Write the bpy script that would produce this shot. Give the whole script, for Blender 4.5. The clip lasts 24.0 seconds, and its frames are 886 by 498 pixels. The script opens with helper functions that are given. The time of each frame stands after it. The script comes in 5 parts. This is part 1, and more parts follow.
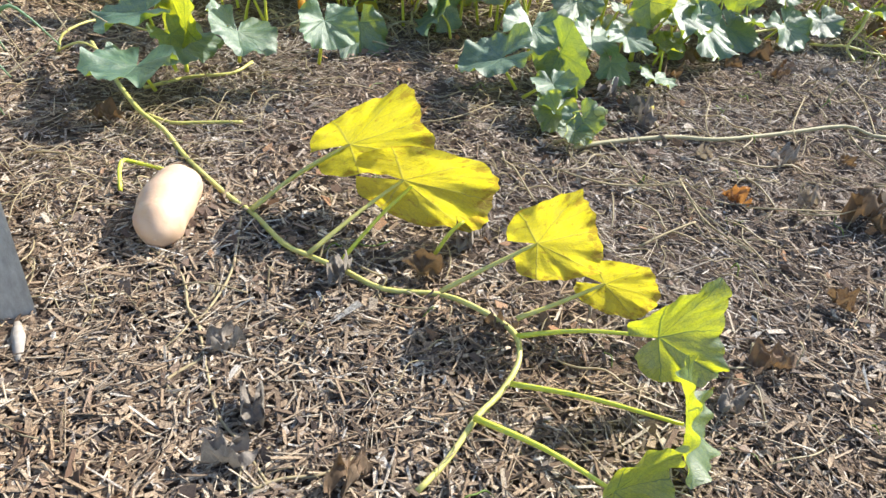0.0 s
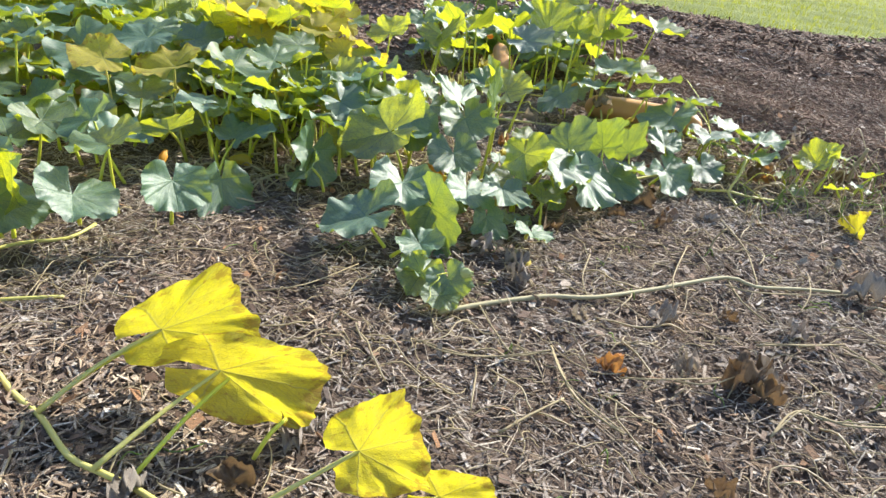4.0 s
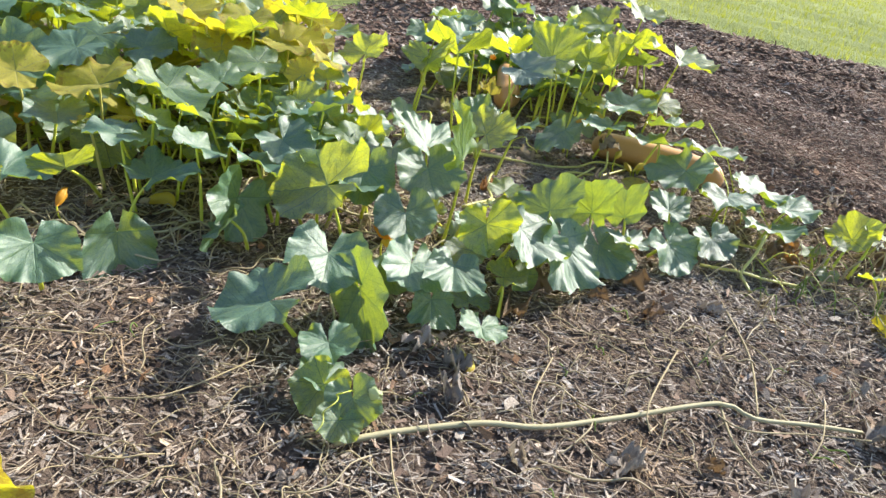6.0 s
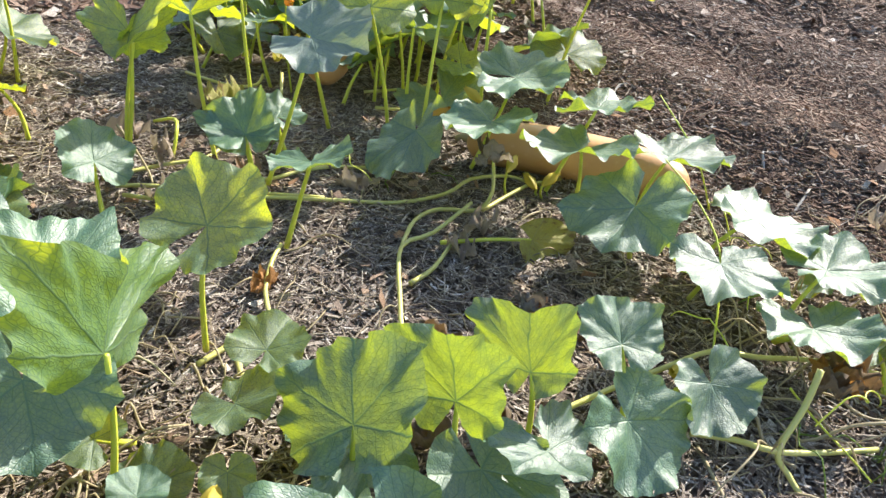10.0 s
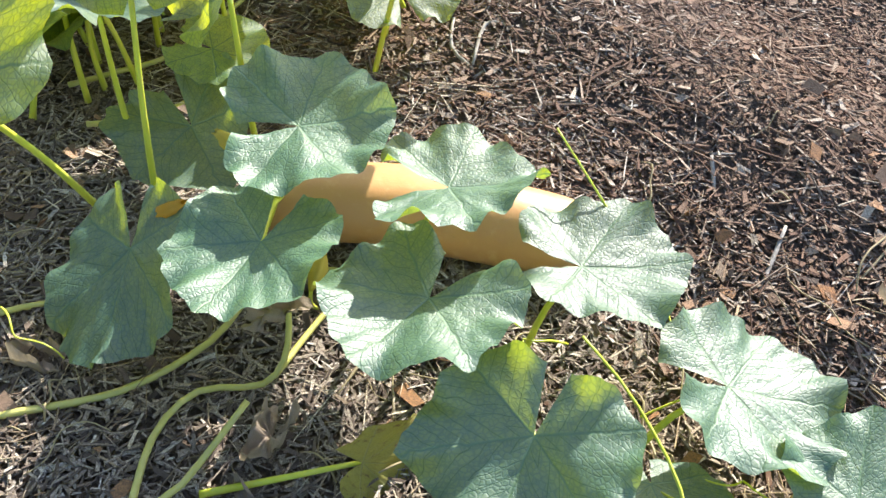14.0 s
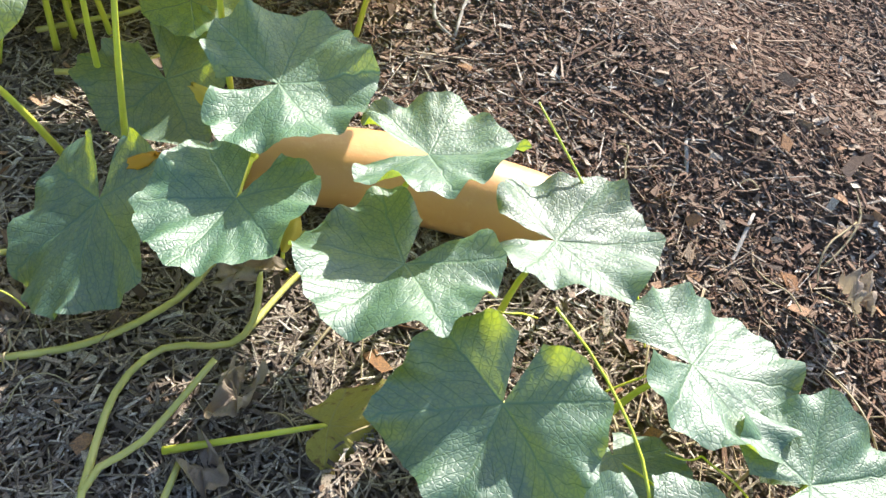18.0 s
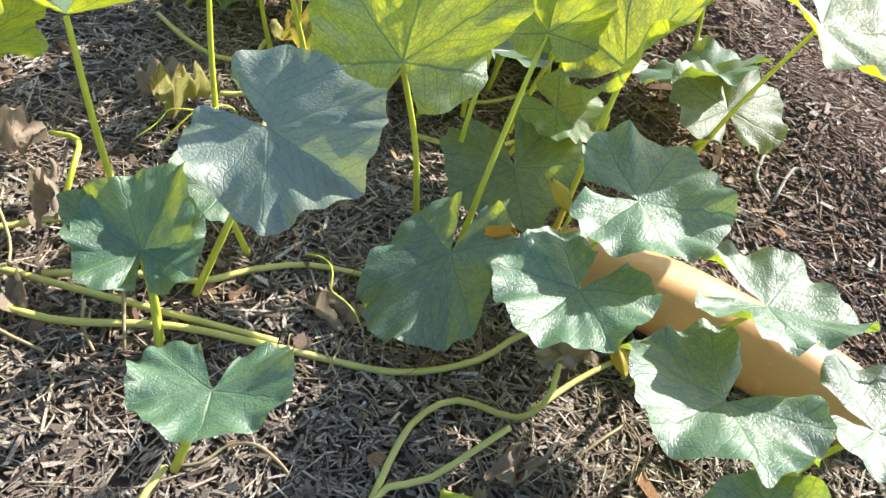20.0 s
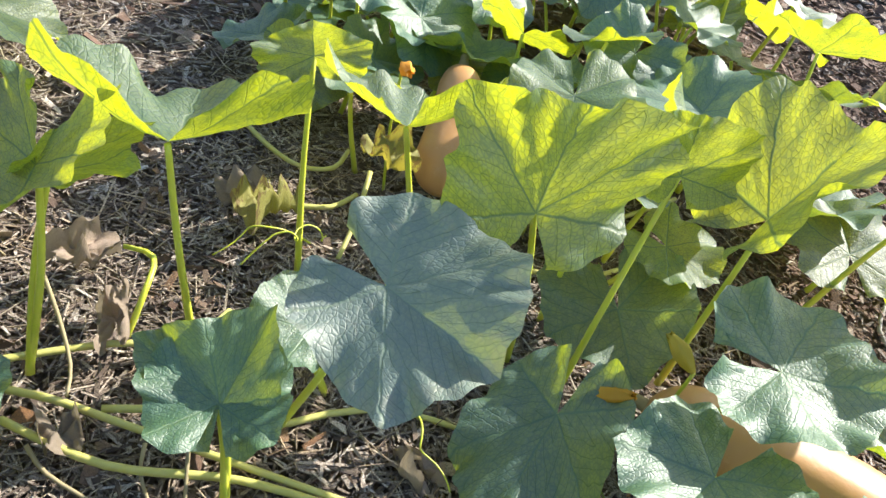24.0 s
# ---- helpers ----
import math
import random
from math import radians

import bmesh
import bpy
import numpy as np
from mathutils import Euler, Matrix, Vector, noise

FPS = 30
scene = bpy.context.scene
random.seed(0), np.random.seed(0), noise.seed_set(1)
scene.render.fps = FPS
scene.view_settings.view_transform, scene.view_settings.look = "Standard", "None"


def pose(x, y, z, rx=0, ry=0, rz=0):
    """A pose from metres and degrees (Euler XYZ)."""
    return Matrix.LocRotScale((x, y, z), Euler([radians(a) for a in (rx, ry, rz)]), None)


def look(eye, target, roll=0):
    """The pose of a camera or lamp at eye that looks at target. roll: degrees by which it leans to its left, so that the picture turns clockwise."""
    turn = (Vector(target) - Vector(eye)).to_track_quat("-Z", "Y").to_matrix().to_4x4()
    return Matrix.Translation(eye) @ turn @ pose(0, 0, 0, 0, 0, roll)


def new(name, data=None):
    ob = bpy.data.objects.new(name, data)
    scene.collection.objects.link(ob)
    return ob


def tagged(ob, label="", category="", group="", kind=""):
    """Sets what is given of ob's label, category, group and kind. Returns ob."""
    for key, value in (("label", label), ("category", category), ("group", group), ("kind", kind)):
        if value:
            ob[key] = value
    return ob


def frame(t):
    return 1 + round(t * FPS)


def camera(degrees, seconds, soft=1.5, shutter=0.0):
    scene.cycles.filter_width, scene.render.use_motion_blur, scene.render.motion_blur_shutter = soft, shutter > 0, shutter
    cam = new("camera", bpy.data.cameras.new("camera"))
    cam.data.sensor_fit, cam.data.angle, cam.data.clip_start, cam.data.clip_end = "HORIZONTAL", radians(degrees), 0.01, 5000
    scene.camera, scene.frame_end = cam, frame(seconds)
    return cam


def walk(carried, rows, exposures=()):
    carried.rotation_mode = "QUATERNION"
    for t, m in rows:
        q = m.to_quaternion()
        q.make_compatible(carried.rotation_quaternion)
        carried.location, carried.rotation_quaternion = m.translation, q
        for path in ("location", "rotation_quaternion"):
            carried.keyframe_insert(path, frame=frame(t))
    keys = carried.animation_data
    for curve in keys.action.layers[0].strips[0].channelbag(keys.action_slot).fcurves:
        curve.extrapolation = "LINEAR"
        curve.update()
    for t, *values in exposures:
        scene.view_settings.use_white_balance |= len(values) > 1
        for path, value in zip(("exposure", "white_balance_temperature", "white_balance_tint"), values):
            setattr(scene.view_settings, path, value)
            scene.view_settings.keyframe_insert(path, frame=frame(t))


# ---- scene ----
cam = camera(63.0, 24.0)
PATH = [
    (0, (1.173, -0.156, 0.989), (1.085, 1.449, -0.202), 6.6),
    (0.5, (1.163, -0.125, 0.998), (0.852, 1.456, -0.187), 4.9),
    (1, (1.103, -0.072, 0.995), (0.693, 1.492, -0.182), 4.3),
    (1.5, (1.12, -0.054, 1.004), (0.616, 1.515, -0.129), 3.1),
    (3.5, (1.323, 0.007, 1.014), (1.001, 1.744, 0.076), 4.4),
    (4, (1.379, 0.086, 1.022), (1.402, 1.878, 0.134), 7.0),
    (4.5, (1.401, 0.26, 1.018), (1.498, 2.045, 0.121), 8.5),
    (5, (1.416, 0.331, 0.988), (1.544, 2.107, 0.076), 8.4),
    (5.5, (1.485, 0.473, 1.003), (1.464, 2.239, 0.064), 8.1),
    (6, (1.606, 0.603, 1.106), (1.54, 2.375, 0.18), 9.9),
    (6.5, (1.641, 0.818, 1.065), (1.554, 2.598, 0.159), 9.3),
    (7, (1.621, 1.021, 1.03), (1.548, 2.783, 0.086), 9.2),
    (7.5, (1.655, 1.171, 1.029), (1.555, 2.941, 0.103), 8.1),
    (8, (1.668, 1.335, 0.999), (1.59, 3.107, 0.074), 8.0),
    (8.5, (1.623, 1.503, 0.966), (1.584, 3.269, 0.029), 8.0),
    (9, (1.679, 1.663, 0.966), (1.647, 3.417, 0.005), 7.0),
    (9.5, (1.803, 1.862, 0.972), (1.809, 3.614, 0.007), 7.3),
    (10, (1.863, 2.079, 0.936), (2.036, 3.732, -0.175), 6.9),
    (10.5, (1.977, 2.226, 0.965), (2.125, 3.87, -0.164), 6.8),
    (11, (2.04, 2.357, 0.975), (2.203, 3.98, -0.182), 8.3),
    (11.5, (2.009, 2.59, 0.963), (2.241, 4.195, -0.208), 6.9),
    (13.5, (2.12, 3.044, 0.974), (2.535, 4.31, -0.518), 10.2),
    (14, (2.129, 3.061, 0.967), (2.577, 4.267, -0.564), 8.9),
    (15, (2.121, 3.073, 0.946), (2.63, 4.22, -0.612), 11.5),
    (17, (2.106, 3.053, 0.946), (2.645, 4.194, -0.605), 14.9),
    (18.5, (2.112, 3.051, 0.96), (2.643, 4.199, -0.589), 16.4),
    (19, (2.045, 3.025, 0.966), (2.496, 4.292, -0.514), 18.5),
    (19.5, (1.955, 2.993, 0.946), (2.109, 4.361, -0.504), 16.0),
    (21.5, (1.756, 3.095, 0.925), (1.772, 4.551, -0.446), 18.3),
    (22, (1.753, 3.124, 0.904), (1.767, 4.612, -0.432), 18.0),
    (23, (1.753, 3.117, 0.911), (1.676, 4.638, -0.385), 16.2),
    (24, (1.753, 3.128, 0.901), (1.685, 4.66, -0.383), 17.0),
]
walk(cam, [(t, look(eye, target, roll)) for t, eye, target, roll in PATH],
     exposures=[(0, 0.95), (5, 0.95), (8, 1.1), (11, 1.15), (14, 1.28), (19, 1.28), (21.5, 1.1), (24, 1.05)])

# ---- light ----
SUN_AZ = 45.0      # degrees from +y towards +x
SUN_EL = 35.0
sky = bpy.data.worlds.new("sky")
scene.world = sky
sky.use_nodes = True
sky_nodes = sky.node_tree.nodes
sky_links = sky.node_tree.links
sky_tex = sky_nodes.new("ShaderNodeTexSky")
sky_tex.sky_type = "NISHITA"
sky_tex.sun_disc = False
sky_tex.sun_elevation = radians(SUN_EL)
sky_tex.sun_rotation = radians(SUN_AZ)
sky_nodes["Background"].inputs["Strength"].default_value = 0.15
sky_links.new(sky_tex.outputs[0], sky_nodes["Background"].inputs["Color"])
sun_dir = Vector((math.sin(radians(SUN_AZ)) * math.cos(radians(SUN_EL)),
                  math.cos(radians(SUN_AZ)) * math.cos(radians(SUN_EL)), math.sin(radians(SUN_EL))))
sun = new("sun", bpy.data.lights.new("sun", "SUN"))
sun.data.energy = 5.0
sun.data.angle = radians(0.6)
sun.data.color = (1.0, 0.94, 0.85)
sun.matrix_world = look(sun_dir * 30, (0, 0, 0))


# ---- materials ----
def shader(name, rough=0.8):
    m = bpy.data.materials.new(name)
    m.use_nodes = True
    nt = m.node_tree
    b = nt.nodes["Principled BSDF"]
    b.inputs["Roughness"].default_value = rough
    return m, nt, b


def ramp(nt, src, stops):
    r = nt.nodes.new("ShaderNodeValToRGB")
    el = r.color_ramp.elements
    el[0].position, el[0].color = stops[0][0], (*stops[0][1], 1)
    el[1].position, el[1].color = stops[-1][0], (*stops[-1][1], 1)
    for p, c in stops[1:-1]:
        e = el.new(p)
        e.color = (*c, 1)
    nt.links.new(src, r.inputs[0])
    return r.outputs[0]


def tex_noise(nt, scale, detail=4.0, vec=None, rough=0.6, distort=0.0):
    n = nt.nodes.new("ShaderNodeTexNoise")
    n.inputs["Scale"].default_value = scale
    n.inputs["Detail"].default_value = detail
    n.inputs["Roughness"].default_value = rough
    n.inputs["Distortion"].default_value = distort
    if vec is not None:
        nt.links.new(vec, n.inputs["Vector"])
    return n.outputs[0]


def coords(nt, kind="Object"):
    return nt.nodes.new("ShaderNodeTexCoord").outputs[kind]


def mix(nt, fac, a, b, blend="MIX"):
    n = nt.nodes.new("ShaderNodeMix")
    n.data_type = "RGBA"
    n.blend_type = blend
    for sock, v in ((n.inputs[0], fac), (n.inputs[6], a), (n.inputs[7], b)):
        if isinstance(v, (int, float)):
            sock.default_value = v
        elif isinstance(v, tuple):
            sock.default_value = (*v, 1)
        else:
            nt.links.new(v, sock)
    return n.outputs[2]


def calc(nt, op, a, b=0.0, c=0.0):
    n = nt.nodes.new("ShaderNodeMath")
    n.operation = op
    for sock, v in zip(n.inputs, (a, b, c)):
        if isinstance(v, (int, float)):
            sock.default_value = v
        else:
            nt.links.new(v, sock)
    return n.outputs[0]


def bump(nt, b, height, strength=0.5, distance=0.01):
    n = nt.nodes.new("ShaderNodeBump")
    n.inputs["Strength"].default_value = strength
    n.inputs["Distance"].default_value = distance
    nt.links.new(height, n.inputs["Height"])
    nt.links.new(n.outputs[0], b.inputs["Normal"])
    return n.outputs[0]


VEIN = 1.1    # radians between the main veins of a leaf


def leaf_material(name, deep, light, vein, glow, trans=0.45, rough=0.5, spots=0.0, spot_col=(0.2, 0.1, 0.03)):
    """Thin leaf: reflecting top, light that passes through, veins radiating from the stalk."""
    m, nt, b = shader(name, rough)
    uv = coords(nt, "UV")
    ob = coords(nt, "Object")
    sep = nt.nodes.new("ShaderNodeSeparateXYZ")
    nt.links.new(uv, sep.inputs[0])
    u, v = sep.outputs[0], sep.outputs[1]
    ang = calc(nt, "ARCTAN2", u, v)
    rad = calc(nt, "SQRT", calc(nt, "ADD", calc(nt, "MULTIPLY", u, u), calc(nt, "MULTIPLY", v, v)))
    wob = calc(nt, "MULTIPLY", calc(nt, "SUBTRACT", tex_noise(nt, 3.0, 2.0, uv), 0.5), 0.22)
    seg = VEIN
    k = calc(nt, "DIVIDE", calc(nt, "ADD", ang, wob), seg)
    off = calc(nt, "ABSOLUTE", calc(nt, "SUBTRACT", k, calc(nt, "ROUND", k)))
    across = calc(nt, "MULTIPLY", calc(nt, "MULTIPLY", off, seg), rad)
    main = nt.nodes.new("ShaderNodeMapRange")
    nt.links.new(across, main.inputs[0])
    for i, val in ((1, 0.004), (2, 0.016), (3, 1.0), (4, 0.0)):
        main.inputs[i].default_value = val
    side_arg = calc(nt, "ADD", calc(nt, "SUBTRACT", calc(nt, "MULTIPLY", rad, 26.0), calc(nt, "MULTIPLY", across, 30.0)),
                    calc(nt, "MULTIPLY", tex_noise(nt, 3.0, 1.0, uv), 2.2))
    wave = calc(nt, "ABSOLUTE", calc(nt, "SINE", side_arg))
    side = nt.nodes.new("ShaderNodeMapRange")
    nt.links.new(wave, side.inputs[0])
    for i, val in ((1, 0.0), (2, 0.17), (3, 0.65), (4, 0.0)):
        side.inputs[i].default_value = val
    veins = calc(nt, "MAXIMUM", main.outputs[0], side.outputs[0])
    net = nt.nodes.new("ShaderNodeTexVoronoi")
    net.feature = "DISTANCE_TO_EDGE"
    net.inputs["Scale"].default_value = 22.0
    nt.links.new(uv, net.inputs["Vector"])
    cells = calc(nt, "MINIMUM", calc(nt, "MULTIPLY", net.outputs[0], 5.0), 1.0)
    rnd = nt.nodes.new("ShaderNodeObjectInfo").outputs["Random"]
    base = mix(nt, tex_noise(nt, 2.2, 4.0, uv), deep, light)
    tone = nt.nodes.new("ShaderNodeHueSaturation")
    nt.links.new(base, tone.inputs["Color"])
    nt.links.new(calc(nt, "ADD", calc(nt, "MULTIPLY", rnd, 0.45), 0.78), tone.inputs["Value"])
    nt.links.new(calc(nt, "ADD", calc(nt, "MULTIPLY", rnd, -0.02), 0.51), tone.inputs["Hue"])
    lines = calc(nt, "SUBTRACT", 1.0, calc(nt, "MINIMUM", calc(nt, "MULTIPLY", net.outputs[0], 9.0), 1.0))
    dark = tuple(c * 0.5 for c in deep)
    col = mix(nt, calc(nt, "MULTIPLY", calc(nt, "MAXIMUM", side.outputs[0], calc(nt, "MULTIPLY", lines, 0.3)), 0.45), tone.outputs[0], dark)
    col = mix(nt, calc(nt, "MULTIPLY", main.outputs[0], 0.6), col, vein)
    thru = mix(nt, calc(nt, "MULTIPLY", calc(nt, "MAXIMUM", veins, calc(nt, "MULTIPLY", lines, 0.16)), 0.8), glow, deep)
    mottle = calc(nt, "MULTIPLY", tex_noise(nt, 5.0, 5.0, uv), calc(nt, "ADD", calc(nt, "MULTIPLY", cells, 0.35), 0.65))
    thru = mix(nt, ramp(nt, mottle, [(0.2, (0.6, 0.6, 0.6)), (0.55, (0, 0, 0))]), thru, light)
    fleck = ramp(nt, tex_noise(nt, 95.0, 1.0, uv), [(0.66, (0, 0, 0)), (0.72, (1, 1, 1))])
    thru = mix(nt, calc(nt, "MULTIPLY", fleck, 0.5), thru, (0.75, 0.75, 0.3))
    if spots:
        rim = calc(nt, "MULTIPLY", calc(nt, "MAXIMUM", calc(nt, "SUBTRACT", rad, 0.6), 0.0), 0.45)
        sp = calc(nt, "MULTIPLY", ramp(nt, calc(nt, "ADD", tex_noise(nt, 7.0, 6.0, uv, 0.7), rim), [(0.57, (0, 0, 0)), (0.66, (1, 1, 1))]), spots)
        col = mix(nt, sp, col, spot_col)
        thru = mix(nt, sp, thru, spot_col)
    speck = ramp(nt, tex_noise(nt, 48.0, 3.0, uv, 0.7), [(0.50, (0, 0, 0)), (0.72, (1, 1, 1))])
    col = mix(nt, calc(nt, "MULTIPLY", speck, 0.25), col, tuple(min(c * 1.9 + 0.03, 0.8) for c in light))
    nt.links.new(col, b.inputs["Base Color"])
    h = calc(nt, "ADD", calc(nt, "MULTIPLY", cells, 0.34), calc(nt, "MULTIPLY", veins, -0.8))
    h = calc(nt, "ADD", h, calc(nt, "MULTIPLY", tex_noise(nt, 7.0, 2.0, uv), 1.1))
    h = calc(nt, "ADD", h, calc(nt, "MULTIPLY", tex_noise(nt, 42.0, 3.0, uv, 0.7), 0.16))
    nrm = bump(nt, b, h, 0.34, 0.003)
    hollow = calc(nt, "MAXIMUM", side.outputs[0], calc(nt, "MAXIMUM", calc(nt, "MULTIPLY", lines, 0.08), calc(nt, "MULTIPLY", main.outputs[0], 0.5)))
    nt.links.new(calc(nt, "SUBTRACT", 1.0, hollow), b.inputs["Specular IOR Level"])
    b.inputs["IOR"].default_value = 1.80 if rough < 0.63 else 1.35
    b.inputs["Sheen Weight"].default_value = 0.05
    b.inputs["Sheen Roughness"].default_value = 0.5
    b.inputs["Sheen Tint"].default_value = (1.0, 1.0, 0.9, 1)
    t = nt.nodes.new("ShaderNodeBsdfTranslucent")
    nt.links.new(thru, t.inputs["Color"])
    nt.links.new(nrm, t.inputs["Normal"])
    ms = nt.nodes.new("ShaderNodeMixShader")
    ms.inputs[0].default_value = trans
    nt.links.new(b.outputs[0], ms.inputs[1])
    nt.links.new(t.outputs[0], ms.inputs[2])
    nt.links.new(ms.outputs[0], nt.nodes["Material Output"].inputs["Surface"])
    return m


M_GREEN = leaf_material("squash leaf", (0.018, 0.094, 0.044), (0.055, 0.160, 0.078), (0.20, 0.30, 0.15), (0.52, 0.62, 0.01), 0.33, 0.56)
M_MILDEW = leaf_material("mildewed squash leaf", (0.06, 0.115, 0.085), (0.13, 0.185, 0.145), (0.25, 0.32, 0.2), (0.40, 0.47, 0.05), 0.25, 0.60, 0.25, (0.30, 0.27, 0.17))
M_LIME = leaf_material("young squash leaf", (0.03, 0.105, 0.038), (0.07, 0.17, 0.065), (0.22, 0.30, 0.13), (0.74, 0.77, 0.004), 0.50, 0.55)
M_YELLOW = leaf_material("yellowing squash leaf", (0.34, 0.31, 0.05), (0.50, 0.45, 0.08), (0.48, 0.48, 0.18), (0.82, 0.73, 0.01), 0.54, 0.66, 0.6, (0.30, 0.15, 0.03))
M_SICK = leaf_material("wilting leaf", (0.26, 0.25, 0.07), (0.40, 0.37, 0.10), (0.4, 0.38, 0.18), (0.55, 0.46, 0.04), 0.35, 0.7, 0.85, (0.17, 0.095, 0.04))
M_DRY_GREY = leaf_material("grey dried leaf", (0.20, 0.17, 0.145), (0.33, 0.29, 0.25), (0.38, 0.33, 0.27), (0.25, 0.2, 0.14), 0.15, 0.9, 0.5, (0.12, 0.095, 0.075))
M_DRY_BROWN = leaf_material("brown dried leaf", (0.13, 0.085, 0.05), (0.22, 0.15, 0.09), (0.28, 0.2, 0.12), (0.3, 0.17, 0.06), 0.2, 0.9, 0.5, (0.07, 0.045, 0.03))
M_DRY_RUST = leaf_material("rust dead leaf", (0.30, 0.13, 0.04), (0.42, 0.22, 0.07), (0.35, 0.2, 0.1), (0.55, 0.25, 0.05), 0.3, 0.85, 0.4, (0.12, 0.06, 0.03))
M_DRY_PALE = leaf_material("papery dead leaf", (0.24, 0.185, 0.14), (0.36, 0.29, 0.225), (0.38, 0.32, 0.25), (0.45, 0.38, 0.25), 0.25, 0.9, 0.3, (0.2, 0.16, 0.11))


def stem_material(name, a, b_col, rough=0.5, trans=0.0):
    m, nt, b = shader(name, rough)
    ob = coords(nt)
    col = mix(nt, tex_noise(nt, 14.0, 4.0, ob), a, b_col)
    streak = tex_noise(nt, 120.0, 2.0, ob)
    nt.links.new(mix(nt, calc(nt, "MULTIPLY", streak, 0.4), col, b_col), b.inputs["Base Color"])
    bump(nt, b, streak, 0.4, 0.002)
    b.inputs["Subsurface Weight"].default_value = trans
    b.inputs["Subsurface Radius"].default_value = (0.01, 0.012, 0.003)
    return m


M_STALK = stem_material("leaf stalk", (0.50, 0.58, 0.05), (0.66, 0.66, 0.10), 0.4, 0.6)
M_VINE = stem_material("vine", (0.45, 0.43, 0.09), (0.60, 0.56, 0.20), 0.45, 0.2)
M_OLDVINE = stem_material("old vine", (0.30, 0.27, 0.13), (0.47, 0.42, 0.26), 0.7)
M_DRYVINE = stem_material("dry vine", (0.26, 0.20, 0.11), (0.42, 0.35, 0.2), 0.85)


def ground_material():
    m, nt, b = shader("wood mulch ground", 0.95)
    ob = coords(nt)
    fine = tex_noise(nt, 90.0, 6.0, ob, 0.7)
    big = tex_noise(nt, 1.6, 4.0, ob)
    col = ramp(nt, fine, [(0.3, (0.055, 0.037, 0.027)), (0.5, (0.135, 0.096, 0.070)), (0.7, (0.27, 0.20, 0.15))])
    earth = mix(nt, calc(nt, "MULTIPLY", big, 0.5), col, (0.105, 0.072, 0.05))
    at = nt.nodes.new("ShaderNodeAttribute")
    at.attribute_name = "lawn"
    edge = calc(nt, "ADD", at.outputs["Fac"], calc(nt, "MULTIPLY", calc(nt, "SUBTRACT", tex_noise(nt, 9.0, 5.0, ob), 0.5), 0.8))
    is_lawn = ramp(nt, edge, [(0.45, (0, 0, 0)), (0.55, (1, 1, 1))])
    turf = mix(nt, tex_noise(nt, 25.0, 5.0, ob), (0.13, 0.18, 0.03), (0.26, 0.29, 0.07))
    nt.links.new(mix(nt, is_lawn, earth, turf), b.inputs["Base Color"])
    bump(nt, b, fine, 0.9, 0.02)
    return m


M_GROUND = ground_material()


# ---- mesh helpers ----
def part(name, verts, faces, material, parent=None, label="", smooth=True, uvs=None):
    me = bpy.data.meshes.new(name)
    me.from_pydata(verts, [], faces)
    if smooth:
        me.polygons.foreach_set("use_smooth", [True] * len(me.polygons))
    if uvs is not None:
        layer = me.uv_layers.new(name="uv")
        idx = np.empty(len(me.loops), dtype=np.int32)
        me.loops.foreach_get("vertex_index", idx)
        layer.data.foreach_set("uv", np.asarray(uvs, dtype=np.float32)[idx].ravel())
    me.materials.append(material)
    ob = new(name, me)
    if parent is not None:
        ob.parent = parent
    if label:
        tagged(ob, label)
    return ob


def ground_z(x, y):
    """Height of the ground: level bed, and a higher bank of fresh chips behind and to the side."""
    side = (x - 2.35) * 0.75 + (y - 3.55) * 0.66
    bank = 0.0
    rise = min(max((y - 0.4) / 2.0, 0.0), 1.0)
    rise *= rise * (3 - 2 * rise)
    if rise > 0:
        bank = 0.12 / (1 + math.exp(-(side - 0.46) / 0.11)) + 0.05 * min(max(side - 0.4, 0.0), 3.0)
        bank += 0.022 * math.sin(9.0 * side + 1.2 * math.sin(2.3 * x)) / (1 + math.exp(-(side - 0.6) / 0.1))
    bank *= rise
    swell = 0.012 * math.sin(1.7 * x + 0.6) * math.sin(1.3 * y)
    return bank + swell + 0.022 * noise.noise(Vector((x * 2.1, y * 2.1, 3.0))) + 0.008 * noise.noise(Vector((x * 9.0, y * 9.0, 7.0)))


def lawn_at(x, y):
    """Over 0.5 where the mown grass begins."""
    left = (y - 5.95 - 1.4 * x) / 1.72
    right = min(y - 6.9 + 0.35 * (x - 3.4) - 0.12 * math.sin(x * 2.6), x - 2.6 - 0.9 * (7.6 - y))
    return min(max(0.5 + 0.9 * max(left, right), 0.0), 1.0)


